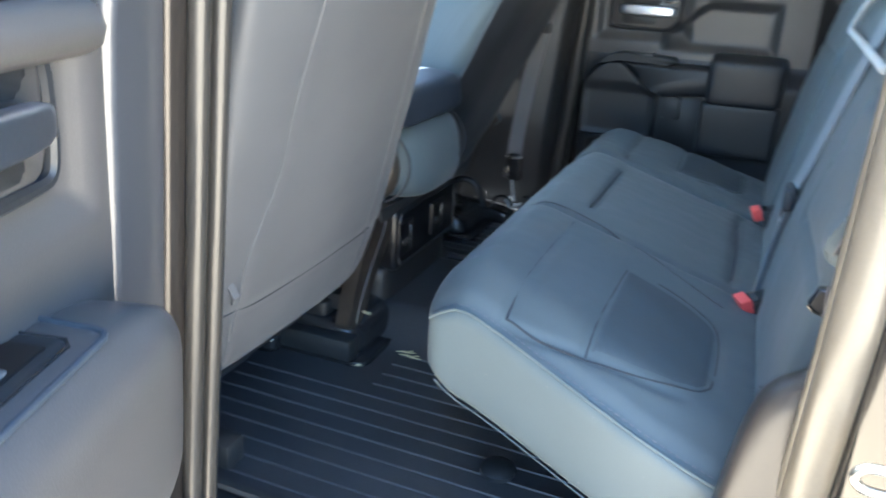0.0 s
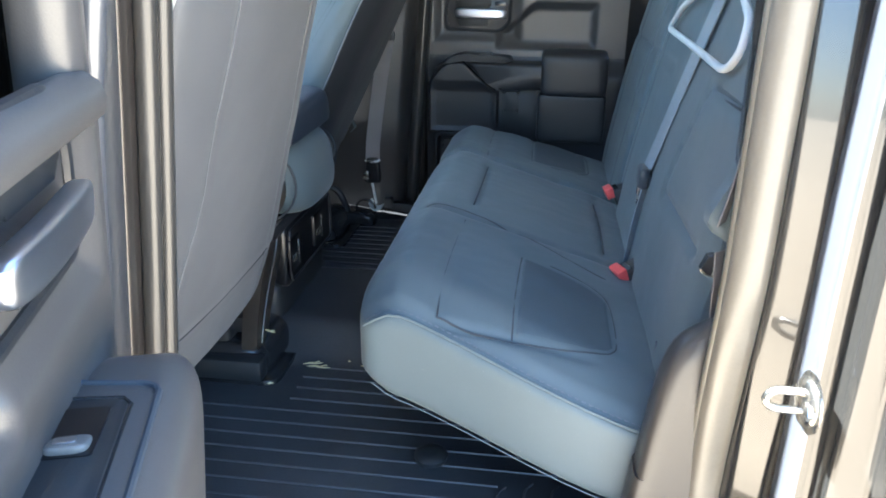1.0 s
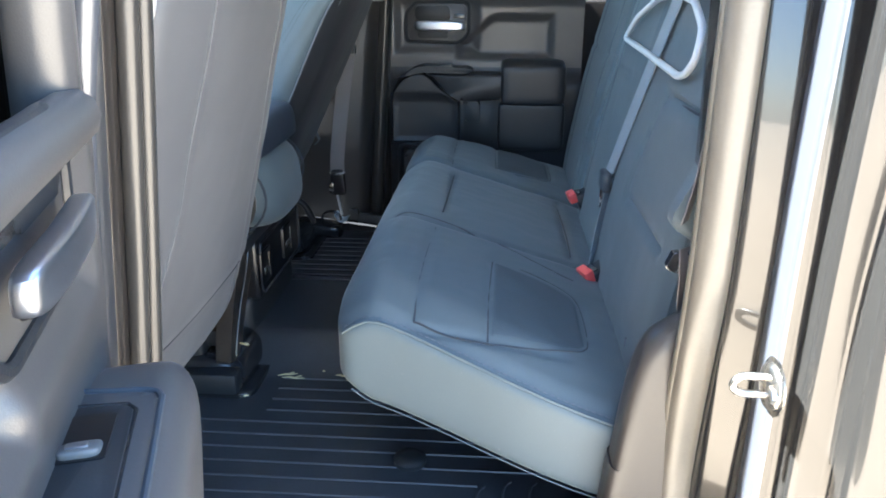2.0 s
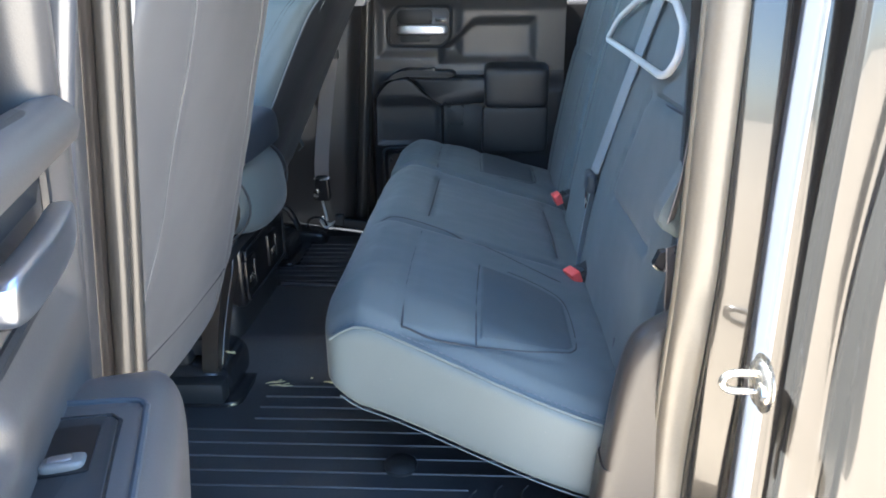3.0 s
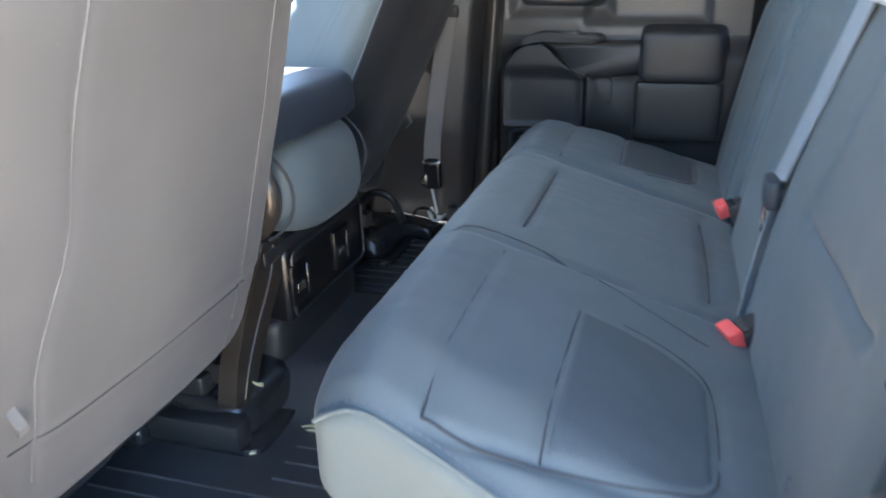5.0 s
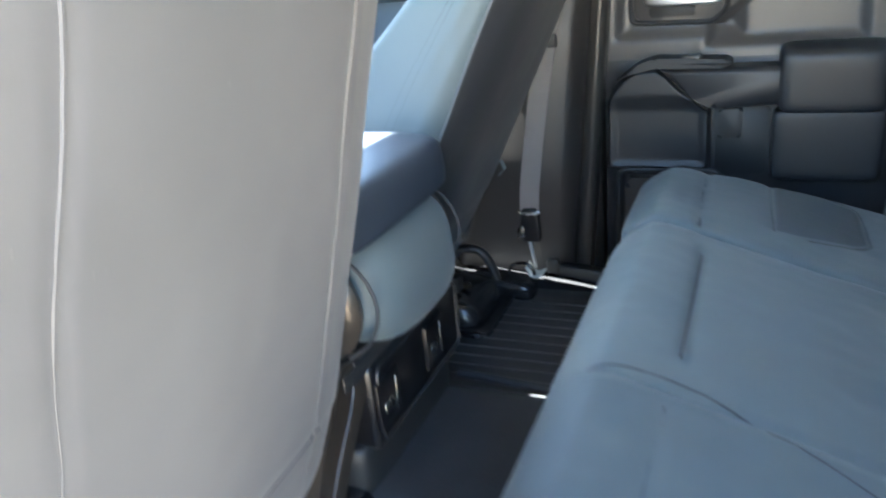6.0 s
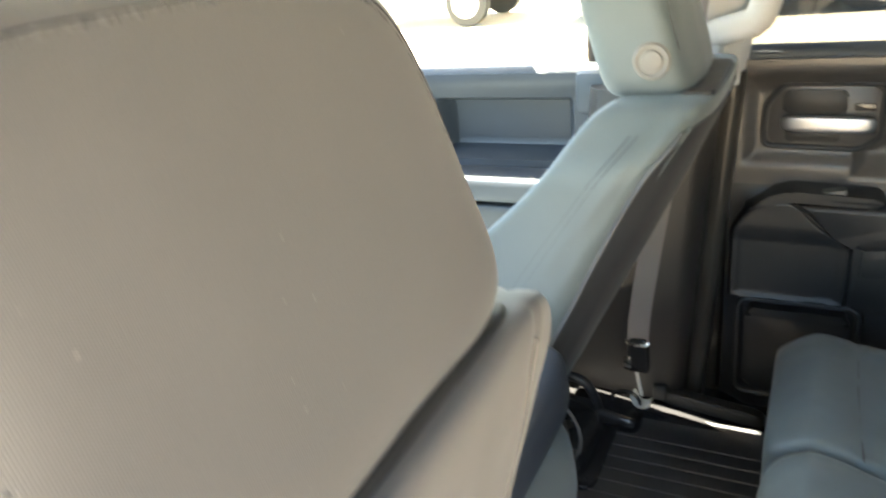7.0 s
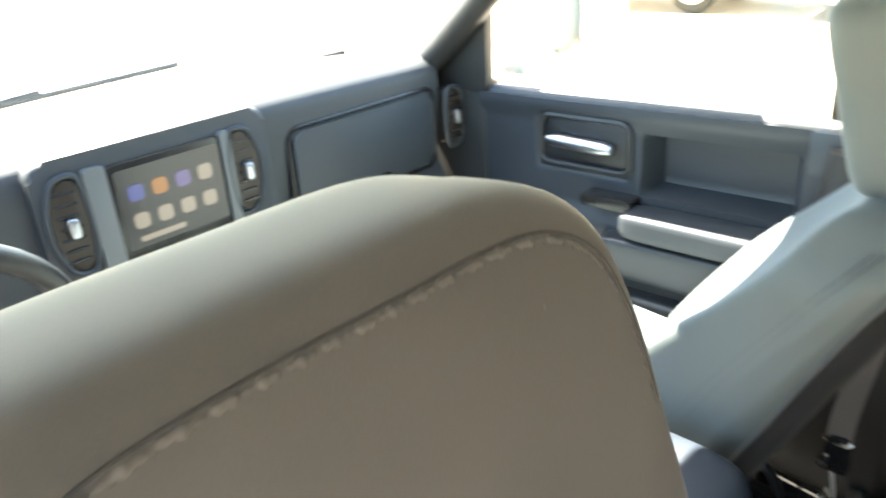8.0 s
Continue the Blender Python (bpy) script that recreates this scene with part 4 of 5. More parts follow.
def rear_door(to_world, name, label, length, shell):
    door = thing(name, label, "door", "rear doors")
    T = to_world
    bm = bmesh.new()
    nu, nz = 130, 120
    u0, u1, z0, z1 = 0.0, 0.585 if length < 0.7 else length, -0.02, 0.675 if shell else 0.735
    grid = [[bm.verts.new(T(u0 + (u1 - u0) * i / nu, door_relief(u0 + (u1 - u0) * i / nu, z0 + (z1 - z0) * j / nz, 0.82 if shell else 0.505), z0 + (z1 - z0) * j / nz)) for j in range(nz + 1)] for i in range(nu + 1)]
    back = [[bm.verts.new(T(u0 + (u1 - u0) * i, -0.035, z0 + (z1 - z0) * j)) for j in (0, 1)] for i in (0, 1)]
    for i in range(nu):
        for j in range(nz):
            bm.faces.new([grid[i][j], grid[i + 1][j], grid[i + 1][j + 1], grid[i][j + 1]])
    bm.faces.new([back[0][0], back[1][0], back[1][1], back[0][1]])
    bm.faces.new([grid[i][0] for i in range(nu + 1)] + [back[1][0], back[0][0]])
    bm.faces.new([grid[i][nz] for i in range(nu + 1)] + [back[1][1], back[0][1]])
    bm.faces.new([grid[0][j] for j in range(nz + 1)] + [back[0][1], back[0][0]])
    bm.faces.new([grid[nu][j] for j in range(nz + 1)] + [back[1][1], back[1][0]])
    lining = part("lining", bm, DOORP, door)
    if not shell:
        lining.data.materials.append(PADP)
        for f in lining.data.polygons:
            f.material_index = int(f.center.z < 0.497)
    # release lever in its bezel
    bez = rounded_line([(0.052, 0.600), (0.055, 0.570), (0.215, 0.566), (0.243, 0.590), (0.245, 0.684), (0.085, 0.686), (0.055, 0.650), (0.052, 0.600)], 0.014, 4)
    bezel = part("bezel", tube([T(u, -0.010, z) for u, z in bez], 0.0055, 8, closed=True), PADP, door, "moulded lever bezel")
    part("bezel_plate", prism(rounded(0.060, 0.238, 0.572, 0.680, 0.02), T, -0.016, -0.010, 0.002), DOORP, bezel)
    part("cup", prism(rounded(0.082, 0.188, 0.632, 0.674, 0.012), T, -0.012, -0.0045, 0.004), BLACK, bezel)
    part("cup_lower", prism(rounded(0.090, 0.180, 0.580, 0.602, 0.006), T, -0.012, -0.005, 0.003), BLACK, bezel)
    part("lock_slider", prism(rounded(0.198, 0.232, 0.638, 0.650, 0.003), T, -0.012, -0.002, 0.002), GLOSSB, bezel)
    part("lever", pad((1, 1, 1), 5, (16, 8, 8), lambda q: T(0.158 + 0.076 * q.x, 0.008 + 0.009 * q.y + 0.004 * (1 - q.x ** 2), 0.617 + 0.0145 * q.z - 0.001 * q.x)), CHROME, door, "satin chrome release lever")
    # armrest: forward sweep, grab bar, switch bank, elbow pad, side pocket, pull cup
    if not shell:
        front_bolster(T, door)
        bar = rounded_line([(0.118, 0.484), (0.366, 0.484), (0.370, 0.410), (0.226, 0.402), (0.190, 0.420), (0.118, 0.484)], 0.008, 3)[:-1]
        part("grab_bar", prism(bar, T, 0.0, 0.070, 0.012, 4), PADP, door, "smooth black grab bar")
        part("bar_gap", tube(curve([T(0.096, 0.050, 0.492), T(0.122, 0.052, 0.482), T(0.165, 0.052, 0.440), T(0.215, 0.052, 0.402)], 6), 0.005, 6), GLOSSB, door, "dark joint under the bar")
        bank = rounded_line([(0.030, 0.462), (0.078, 0.497), (0.110, 0.507), (0.250, 0.500), (0.262, 0.490), (0.240, 0.482), (0.110, 0.486), (0.060, 0.475), (0.030, 0.462)], 0.006, 2)[:-1]
        bank_part = part("switch_bank", prism(bank, T, 0.0, 0.066, 0.004, 2), BLACK, door, "black window switch bank")
        sw = pad((1, 1, 1), 5, 6, lambda q: T(0.180 + 0.020 * q.x, 0.046 + 0.013 * q.y, 0.503 + 0.006 * q.z + 0.003 * q.x))
        part("window_switch", sw, GREYP, bank_part, "small grey window switch")
    else:
        near_arm(T, door)
    if not shell:
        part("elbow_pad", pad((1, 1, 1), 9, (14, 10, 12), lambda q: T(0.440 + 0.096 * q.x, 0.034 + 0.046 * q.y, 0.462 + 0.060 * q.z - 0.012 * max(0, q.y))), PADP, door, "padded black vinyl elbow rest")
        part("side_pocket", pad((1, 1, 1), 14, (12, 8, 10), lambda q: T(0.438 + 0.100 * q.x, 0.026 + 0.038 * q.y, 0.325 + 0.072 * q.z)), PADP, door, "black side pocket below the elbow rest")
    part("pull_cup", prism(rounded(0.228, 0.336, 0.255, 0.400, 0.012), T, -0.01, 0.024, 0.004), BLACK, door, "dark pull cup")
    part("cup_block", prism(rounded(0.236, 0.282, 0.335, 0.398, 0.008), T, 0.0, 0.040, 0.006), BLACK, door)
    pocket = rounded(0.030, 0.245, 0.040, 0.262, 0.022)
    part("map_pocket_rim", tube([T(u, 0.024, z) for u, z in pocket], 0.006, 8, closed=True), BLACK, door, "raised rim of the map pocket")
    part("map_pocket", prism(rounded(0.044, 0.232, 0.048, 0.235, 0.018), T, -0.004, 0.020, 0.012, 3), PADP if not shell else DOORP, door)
    part("pocket_lip", prism(rounded(0.050, 0.226, 0.225, 0.244, 0.008), T, 0.0, 0.030, 0.006, 3), BLACK, door)
    return door


far = lambda u, w, z: Vector((-0.180 + u, 1.478 - w, z))
door_far = rear_door(far, "rear_door", "closed charcoal rear door with chrome lever and padded armrest", 0.585, False)
part("window_ledge", tube([far(u, -0.010, 0.735) for u in (0.0, 0.2, 0.4, 0.585)], 0.022, 10), DASH, door_far, "rounded ledge under the window")
part("window_frame", tube(curve([far(-0.005, -0.012, 0.70), far(0.0, -0.008, 0.9), far(0.01, 0.0, 1.17)], 6), 0.016, 8), SEAL, door_far)

near_ = lambda u, w, z: Vector((-0.148 + 0.31 * u + 0.95 * w + 0.09 * (z - 0.56), -0.307 - 0.95 * u + 0.31 * w, z))
door_near = rear_door(near_, "rear_door", "open charcoal rear door with chrome lever beside the opening", 0.86, True)
skin = prism(rounded(0.0, 0.90, -0.15, 0.67, 0.03), near_, -0.13, -0.036, 0.012, 3)
part("outer_skin", skin, PAINT, door_near, "glossy grey painted door shell")
part("edge_seal", tube([near_(-0.004, -0.022, z) for z in [-0.1 + 0.1 * k for k in range(9)]], 0.008, 8), SEAL, door_near, "rubber edge seal")
part("window_frame", tube([near_(0.0, -0.030, 0.64), near_(0.01, -0.030, 0.95), near_(0.04, -0.02, 1.15), near_(0.5, -0.02, 1.20), near_(0.84, -0.03, 1.16), near_(0.86, -0.05, 0.66)], 0.026, 12), DOORP, door_near, "charcoal window frame")
part("window_ledge", tube([near_(u, -0.010, 0.668) for u in (0.01, 0.3, 0.6, 0.85)], 0.020, 10), DOORP, door_near)
part("window_glass", prism([(-0.025, 0.64), (0.84, 0.66), (0.83, 1.15), (0.02, 1.14)], near_, -0.052, -0.048, 0.0), TINTED, door_near, "dark tinted door glass", 0)
for z in (0.08, 0.52):
    part("hinge", block(-0.285, -0.235, -0.31, -0.17, z - 0.035, z + 0.035, 0.006, 2), PAINT, door_near, "painted steel hinge")

# striker on the jamb flange
striker = thing("door_striker", "shiny steel door striker loop bolted to the jamb", "striker")
part("base_plate", lathe([(0.024, 0.0), (0.025, 0.003), (0.022, 0.006), (0.010, 0.008)], (0.4405, -0.172, 0.380), (-1, 0, 0), 24), STEEL, striker)
part("washer", lathe([(0.029, 0.0), (0.030, 0.002), (0.028, 0.003)], (0.4425, -0.172, 0.380), (-1, 0, 0), 24), STEEL, striker)
part("loop", tube(curve([(0.440, -0.172, 0.390), (0.415, -0.172, 0.391), (0.406, -0.172, 0.388), (0.402, -0.172, 0.381), (0.406, -0.172, 0.374), (0.415, -0.172, 0.371), (0.440, -0.172, 0.371)], 5), 0.0040, 10), STEEL, striker)
part("bolt", lathe([(0.009, 0.0), (0.009, 0.008), (0.006, 0.010)], (0.440, -0.189, 0.380), (-1, 0, 0), 6), STEEL, striker)

# ---- front seats ----


def front_seat(name, yc, inboard, base, lean, head, label, round_back, deep=0.0, low=0.150, broad=0.0, top=0.783, cloth=SEAT, dark_back=False):
    """A front seat seen from behind: yc its middle, inboard the sign of its inner side, base/lean its rear face."""
    s = thing(name, label, "seat", "front seats")
    rear = lambda z: base + lean * (z - 0.5)

    def hem_at(y):
        return 0.264 + 0.03 * (y - yc) + 0.010 * smoothstep(-0.12, -0.2, (y - yc) * inboard)

    def rear_skin(y, z):
        """The rear face: its seams, hem and soft waves."""
        off = abs(y - yc) / (0.236 + (broad if (y - yc) * inboard > 0 else 0.0))
        x = rear(z) - round_back * min(off, 1.0) ** 4
        x += groove(z - hem_at(y), 0.006, 0.004) + wobble(y, z, 2, 7, 0.003) + wobble(y, z, 5, 26, 0.0008)
        x -= 0.003 * smoothstep(hem_at(y), hem_at(y) - 0.008, z) + 0.07 * max(0.0, hem_at(y) - 0.006 - z)
        for side in (-1, 1):
            x += groove((y - yc) * side - seam_at(side, z), 0.005, 0.003)
        return x

    def seam_at(side, z):
        if side * inboard < 0:
            return 0.130 - 0.026 * smoothstep(0.52, 0.74, z) + 0.024 * smoothstep(0.74, 0.815, z) + 0.040 * smoothstep(0.47, 0.32, z)
        return 0.198 - 0.01 * smoothstep(0.6, 0.3, z) - 0.02 * smoothstep(0.70, 0.78, z)

    def bend(q):
        z = low + (top - low) * (q.z + 1) / 2
        wide = 0.236 - 0.042 * smoothstep(top - 0.12, top, z) ** 2 - 0.008 * smoothstep(0.34, 0.20, z)
        thick = 0.20 + deep * (1 + 0.7 * smoothstep(0.74, 0.52, z)) - 0.10 * smoothstep(0.30, 0.78, z)
        wide += broad * max(0.0, q.y * inboard) ** 2
        y = yc + wide * q.y - inboard * 0.006 * smoothstep(0.48, 0.28, z) * max(0.0, q.y * inboard)
        front = rear(z) - thick + 0.035 * (1 - abs(q.y) ** 3)
        x = front + (rear_skin(y, z) - front) * (1 + q.x) / 2
        if abs(q.y) > 0.7:
            y += groove(x - (rear(z) - thick * 0.35), 0.005, 0.004) * (1 if q.y > 0 else -1)
        return Vector((x, y, z))
    back = part("backrest", pad((1, 1, 1), 12, (18, 72, 72), bend), cloth, s)
    for side in (-1, 1):
        line = []
        for k in range(30):
            z = 0.215 + (top - 0.243) * k / 29
            y = yc + side * seam_at(side, z)
            line.append((rear_skin(y, z) + 0.0004 + 0.0016 * smoothstep(0.55, 0.70, z) - 0.005 * smoothstep(top - 0.035, top, z), y, z))
        part("piping", tube(line, 0.0014, 6), cloth, back, "raised cover seam down the back")
    line = [(rear_skin(y, hem_at(y)) + 0.0006, y, hem_at(y)) for y in (yc - 0.20 + 0.40 * k / 40 for k in range(41))]
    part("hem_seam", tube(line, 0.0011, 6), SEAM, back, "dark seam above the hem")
    for across in (0.22, 0.36):
        line = [bend(Vector((across, inboard * 0.997, -0.55 + 1.45 * k / 24))) + Vector((0, inboard * 0.0002, 0)) for k in range(25)]
        part("flank_seam", tube(line, 0.0006, 6), SEAM, back, "double stitched seam along the side")
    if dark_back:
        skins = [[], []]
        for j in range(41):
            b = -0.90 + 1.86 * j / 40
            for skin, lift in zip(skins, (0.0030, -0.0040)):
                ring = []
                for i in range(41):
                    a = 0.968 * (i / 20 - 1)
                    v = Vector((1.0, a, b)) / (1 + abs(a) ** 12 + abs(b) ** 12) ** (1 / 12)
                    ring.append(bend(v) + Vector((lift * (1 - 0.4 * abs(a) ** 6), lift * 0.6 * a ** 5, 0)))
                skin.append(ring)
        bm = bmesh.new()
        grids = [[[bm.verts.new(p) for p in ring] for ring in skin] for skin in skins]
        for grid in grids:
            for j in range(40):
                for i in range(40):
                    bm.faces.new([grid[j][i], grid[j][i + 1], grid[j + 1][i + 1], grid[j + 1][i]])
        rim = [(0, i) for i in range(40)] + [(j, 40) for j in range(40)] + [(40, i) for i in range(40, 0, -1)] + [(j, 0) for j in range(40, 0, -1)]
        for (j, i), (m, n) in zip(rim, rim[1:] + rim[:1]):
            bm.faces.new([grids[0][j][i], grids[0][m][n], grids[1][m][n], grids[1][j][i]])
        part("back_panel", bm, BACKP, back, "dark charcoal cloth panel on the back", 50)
        column_in = 0 if inboard < 0 else 40
        part("piping", tube([skins[0][j][column_in] - Vector((0.001, -inboard * 0.001, 0)) for j in range(41)], 0.0026, 8), PIPE, back, "pale piping along the back panel")
    edge = []
    for k in range(16):
        z = 0.55 + 0.22 * k / 15
        off = 0.218 + 0.2 * (0.737 - z)
        edge.append((rear_skin(yc - inboard * off, z) - 0.0008 - 0.5 * max(0, off - 0.21), yc - inboard * min(off, 0.228), z))
    part("side_seam", tube(edge, 0.0012, 6), SEAM, back, "dark stitched side seam")
    part("hem_tag", ribbon([(rear(0.30) - 0.004, yc - inboard * 0.198, 0.318), (rear(0.30) + 0.004, yc - inboard * 0.196, 0.300), (rear(0.29) - 0.002, yc - inboard * 0.190, 0.288)], (0.003, 0.009, 0.003), 0.003), cloth, back, "small folded cover tag")
    hx0, hx1, hz0, hz1, hy, half, hp, flare, crown, tilt = head

    def head_bend(q):
        z = (hz0 + hz1) / 2 + (hz1 - hz0) / 2 * q.z
        wide = half + flare * q.z
        x = (hx0 + hx1) / 2 + (hx1 - hx0) / 2 * q.x - tilt * (z - hz0)
        if q.x > 0:
            x += crown * (1 - q.y ** 2) - 0.010 * max(0, q.z) ** 3
        z -= 0.016 * (1 - q.x) / 2 * max(0, q.z)
        x += wobble(q.y, q.z, 4, 2.5, 0.002)
        return Vector((x, hy + wide * q.y, z))
    hr = part("headrest", pad((1, 1, 1), hp, (18, 30, 24), head_bend), cloth, s)
    # stitched seam following the headrest's rear rim
    seam, roll = [], []
    for k in range(101):
        w = radians(206 - 205 * k / 100)
        cy, cz = math.cos(w), math.sin(w)
        m = (abs(cy) ** 5 + abs(cz) ** 5) ** 0.2
        for f, line in ((0.965, seam), (0.925, roll)):
            v = Vector((1.0, f * cy / m, f * cz / m))
            v /= (abs(v.x) ** hp + abs(v.y) ** hp + abs(v.z) ** hp) ** (1 / hp)
            line.append(head_bend(v))
    mid = sum(roll, Vector()) / len(roll)
    # puckered roll of cloth below the seam, nipped by each stitch
    sunk = [q + ((mid - q).normalized() * 0.4 + Vector((-0.8, 0, 0))) * 0.0024 for q in roll]
    fine = [sunk[k // 4].lerp(sunk[min(100, k // 4 + 1)], (k % 4) / 4) for k in range(401)]
    part("seam_roll", tube(fine, lambda f: 0.0022 + 0.0003 * math.cos(2 * math.pi * 100 * f) + 0.0004 * math.sin(37 * f * 6.28), 12), cloth, hr, "puckered roll of cloth along the seam")
    part("seam", tube(seam, 0.0007, 6), SEAM, hr, "stitched seam line darkened as a shaded crease")
    for k in range(100):
        a, b = roll[k].lerp(roll[k + 1], 0.3), roll[k].lerp(roll[k + 1], 0.75)
        nip = (mid - a).normalized()
        part("stitch", tube([a + nip * 0.0016, b + nip * 0.0044], lambda f: 0.0009 - 0.0004 * abs(2 * f - 1), 6), SEAM, hr)
    for side in (-1, 1):
        part("post", tube([(hx1 - 0.065, hy + side * 0.062, hz0 + 0.05), (rear(0.75) - 0.050, hy + side * 0.062, 0.74)], 0.008, 10), STEEL, s, "steel headrest post")
        part("post_sleeve", lathe([(0.017, 0), (0.018, 0.006), (0.015, 0.012)], (rear(0.78) - 0.055, hy + side * 0.062, top - 0.006), (0, 0, 1), 16), PIPE, s, "grey post sleeve")
    # black strip fills the crease and stands for the gap's shadow
    part("neck_gap_shade", pad((1, 1, 1), 8, (8, 16, 6), lambda q: Vector((rear(top) - 0.038 + 0.022 * q.x, hy + (half - 0.012) * q.y, top + 0.001 + 0.0045 * q.z))), BLACK, s, "dark strip standing for the shade under the headrest")
    part("cushion", pad((1, 1, 1), 7, (20, 20, 8), lambda q: Vector((rear(0.3) - 0.38 + 0.29 * q.x, yc + 0.234 * q.y, 0.27 + 0.085 * q.z - 0.03 * q.x))), cloth, s)
    part("seat_base", block(rear(0.3) - 0.56, rear(0.3) - 0.15, yc - 0.19, yc + 0.19, 0.06, 0.20, 0.012, 2), BLACK, s, "black plastic seat base")
    part("valance", pad((1, 1, 1), 8, (8, 14, 8), lambda q: Vector((rear(0.25) - 0.20 + 0.09 * q.x, yc + 0.20 * q.y, 0.165 + 0.045 * q.z))), BLACK, s, "black rear valance under the backrest")
    for side in (-1, 1):
        part("slide_rail", block(rear(0.3) - 0.60, rear(0.3) - 0.03, yc + side * 0.175 - 0.02, yc + side * 0.175 + 0.02, 0.012, 0.055, 0.006, 2), BLACK, s)
    return hr


front_seat("driver_seat", 0.198, 1, -0.240, 0.25, (-0.308, -0.1674, 0.806, 1.012, 0.2235, 0.150, 5.7, -0.011, -0.003, 0.277), "grey cloth covered driver seat with a wide headrest", 0.012, broad=0.036, top=0.812, cloth=SEAT_WARM)
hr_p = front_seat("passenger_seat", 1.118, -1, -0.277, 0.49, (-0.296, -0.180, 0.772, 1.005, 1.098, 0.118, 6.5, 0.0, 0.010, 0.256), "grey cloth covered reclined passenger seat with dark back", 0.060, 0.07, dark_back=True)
part("adjust_button", lathe([(0.023, -0.004), (0.024, 0.001), (0.021, 0.004), (0.018, 0.003), (0.0175, 0.001), (0.014, 0.001), (0.013, 0.004), (0.008, 0.005)],
                                     (-0.230, 0.981, 0.828), (0, -1, 0), 28), GREYP, hr_p, "round grey adjuster button")

# ---- folding centre seat with its rear power panel ----
centre = thing("centre_seat", "folded centre seat with grey roll and black power panel", "seat")
part("armrest_pad", pad((1, 1, 1), 6, (16, 16, 8), lambda q: Vector((-0.478 + 0.188 * q.x + 0.004 * (1 - q.z) * (q.x > 0), 0.640 + 0.195 * q.y, 0.462 + 0.042 * q.z))), NAVY, centre, "dark cloth armrest pad")
part("roll", pad((1, 1, 1), 3.2, (16, 20, 16), lambda q: Vector((-0.385 + 0.112 * q.x - 0.010 * q.z, 0.680 + 0.138 * q.y, 0.350 + 0.088 * q.z))), SEAT, centre, "grey cloth covered roll")
for y, sgn in ((0.528, -1), (0.822, 1)):
    part("hinge_cover", lathe([(0.076, 0.0), (0.078, 0.008), (0.070, 0.018), (0.060, 0.022), (0.030, 0.022)], (-0.385, y - sgn * 0.004, 0.345), (0, sgn, 0), 28), BRONZE, centre, "dark round hinge cover")
    part("hinge_trim", tube([(-0.385 + 0.096 * math.cos(w), y - sgn * 0.004, 0.348 + 0.082 * math.sin(w)) for w in (2 * math.pi * k / 28 for k in range(28))], 0.0025, 6, closed=True), SEAM, centre)
part("seat_cushion", pad((1, 1, 1), 8, (14, 12, 8), lambda q: Vector((-0.68 + 0.27 * q.x, 0.665 + 0.222 * q.y, 0.27 + 0.10 * q.z))), SEAT, centre, "dark cloth centre cushion")
part("frame_top", block(-0.52, -0.330, 0.50, 0.88, 0.238, 0.268, 0.010, 2), BLACK, centre)
panel = part("power_panel", block(-0.50, -0.325, 0.555, 0.865, 0.118, 0.250, 0.012, 3), PANELB, centre, "gloss black rear power panel")
part("panel_rim", tube([(-0.323, y, z) for y, z in rounded(0.566, 0.856, 0.130, 0.240, 0.012)], 0.003, 6, closed=True), BLACK, panel)
for y in (0.592, 0.756):
    part("port_door", block(-0.327, -0.319, y - 0.036, y + 0.030, 0.150, 0.222, 0.003, 2), PANELB, panel, "square outlet door")
    part("outlet", block(-0.324, -0.317, y - 0.022, y + 0.004, 0.172, 0.186, 0.001, 1), STEEL, panel, "bright charging outlet")
    part("outlet_edge", block(-0.324, -0.3175, y + 0.014, y + 0.018, 0.158, 0.210, 0.001, 1), STEEL, panel)
part("skirt", pad((1, 1, 1), 10, (8, 12, 8), lambda q: Vector((-0.44 + 0.10 * q.x, 0.70 + 0.165 * q.y, 0.085 + 0.045 * q.z))), BLACK, centre, "black plastic skirt")
side_arm = part("side_arm", prism(rounded_line([(0.505, 0.285), (0.580, 0.265), (0.570, 0.228), (0.505, 0.160), (0.462, 0.105), (0.440, 0.062), (0.378, 0.062), (0.398, 0.125), (0.436, 0.190), (0.488, 0.250), (0.505, 0.285)], 0.012, 4)[:-1],
                                  lambda u, w, z: Vector((-0.365 + w, u, z)), 0.0, 0.030, 0.008, 3), BRONZE, centre, "dark scuffed bracket cover")
# thin tube drawn for the highlight running down the bracket
part("arm_highlight", tube(curve([(-0.335, 0.535, 0.268), (-0.334, 0.516, 0.222), (-0.334, 0.462, 0.160), (-0.334, 0.426, 0.110), (-0.335, 0.408, 0.068)], 6), 0.0022, 8), BRONZE, side_arm, "thin raised line standing for the bracket's highlight")
part("far_bracket", block(-0.40, -0.36, 0.868, 0.885, 0.18, 0.33, 0.006, 2), PADP, centre, "grey bracket tab")

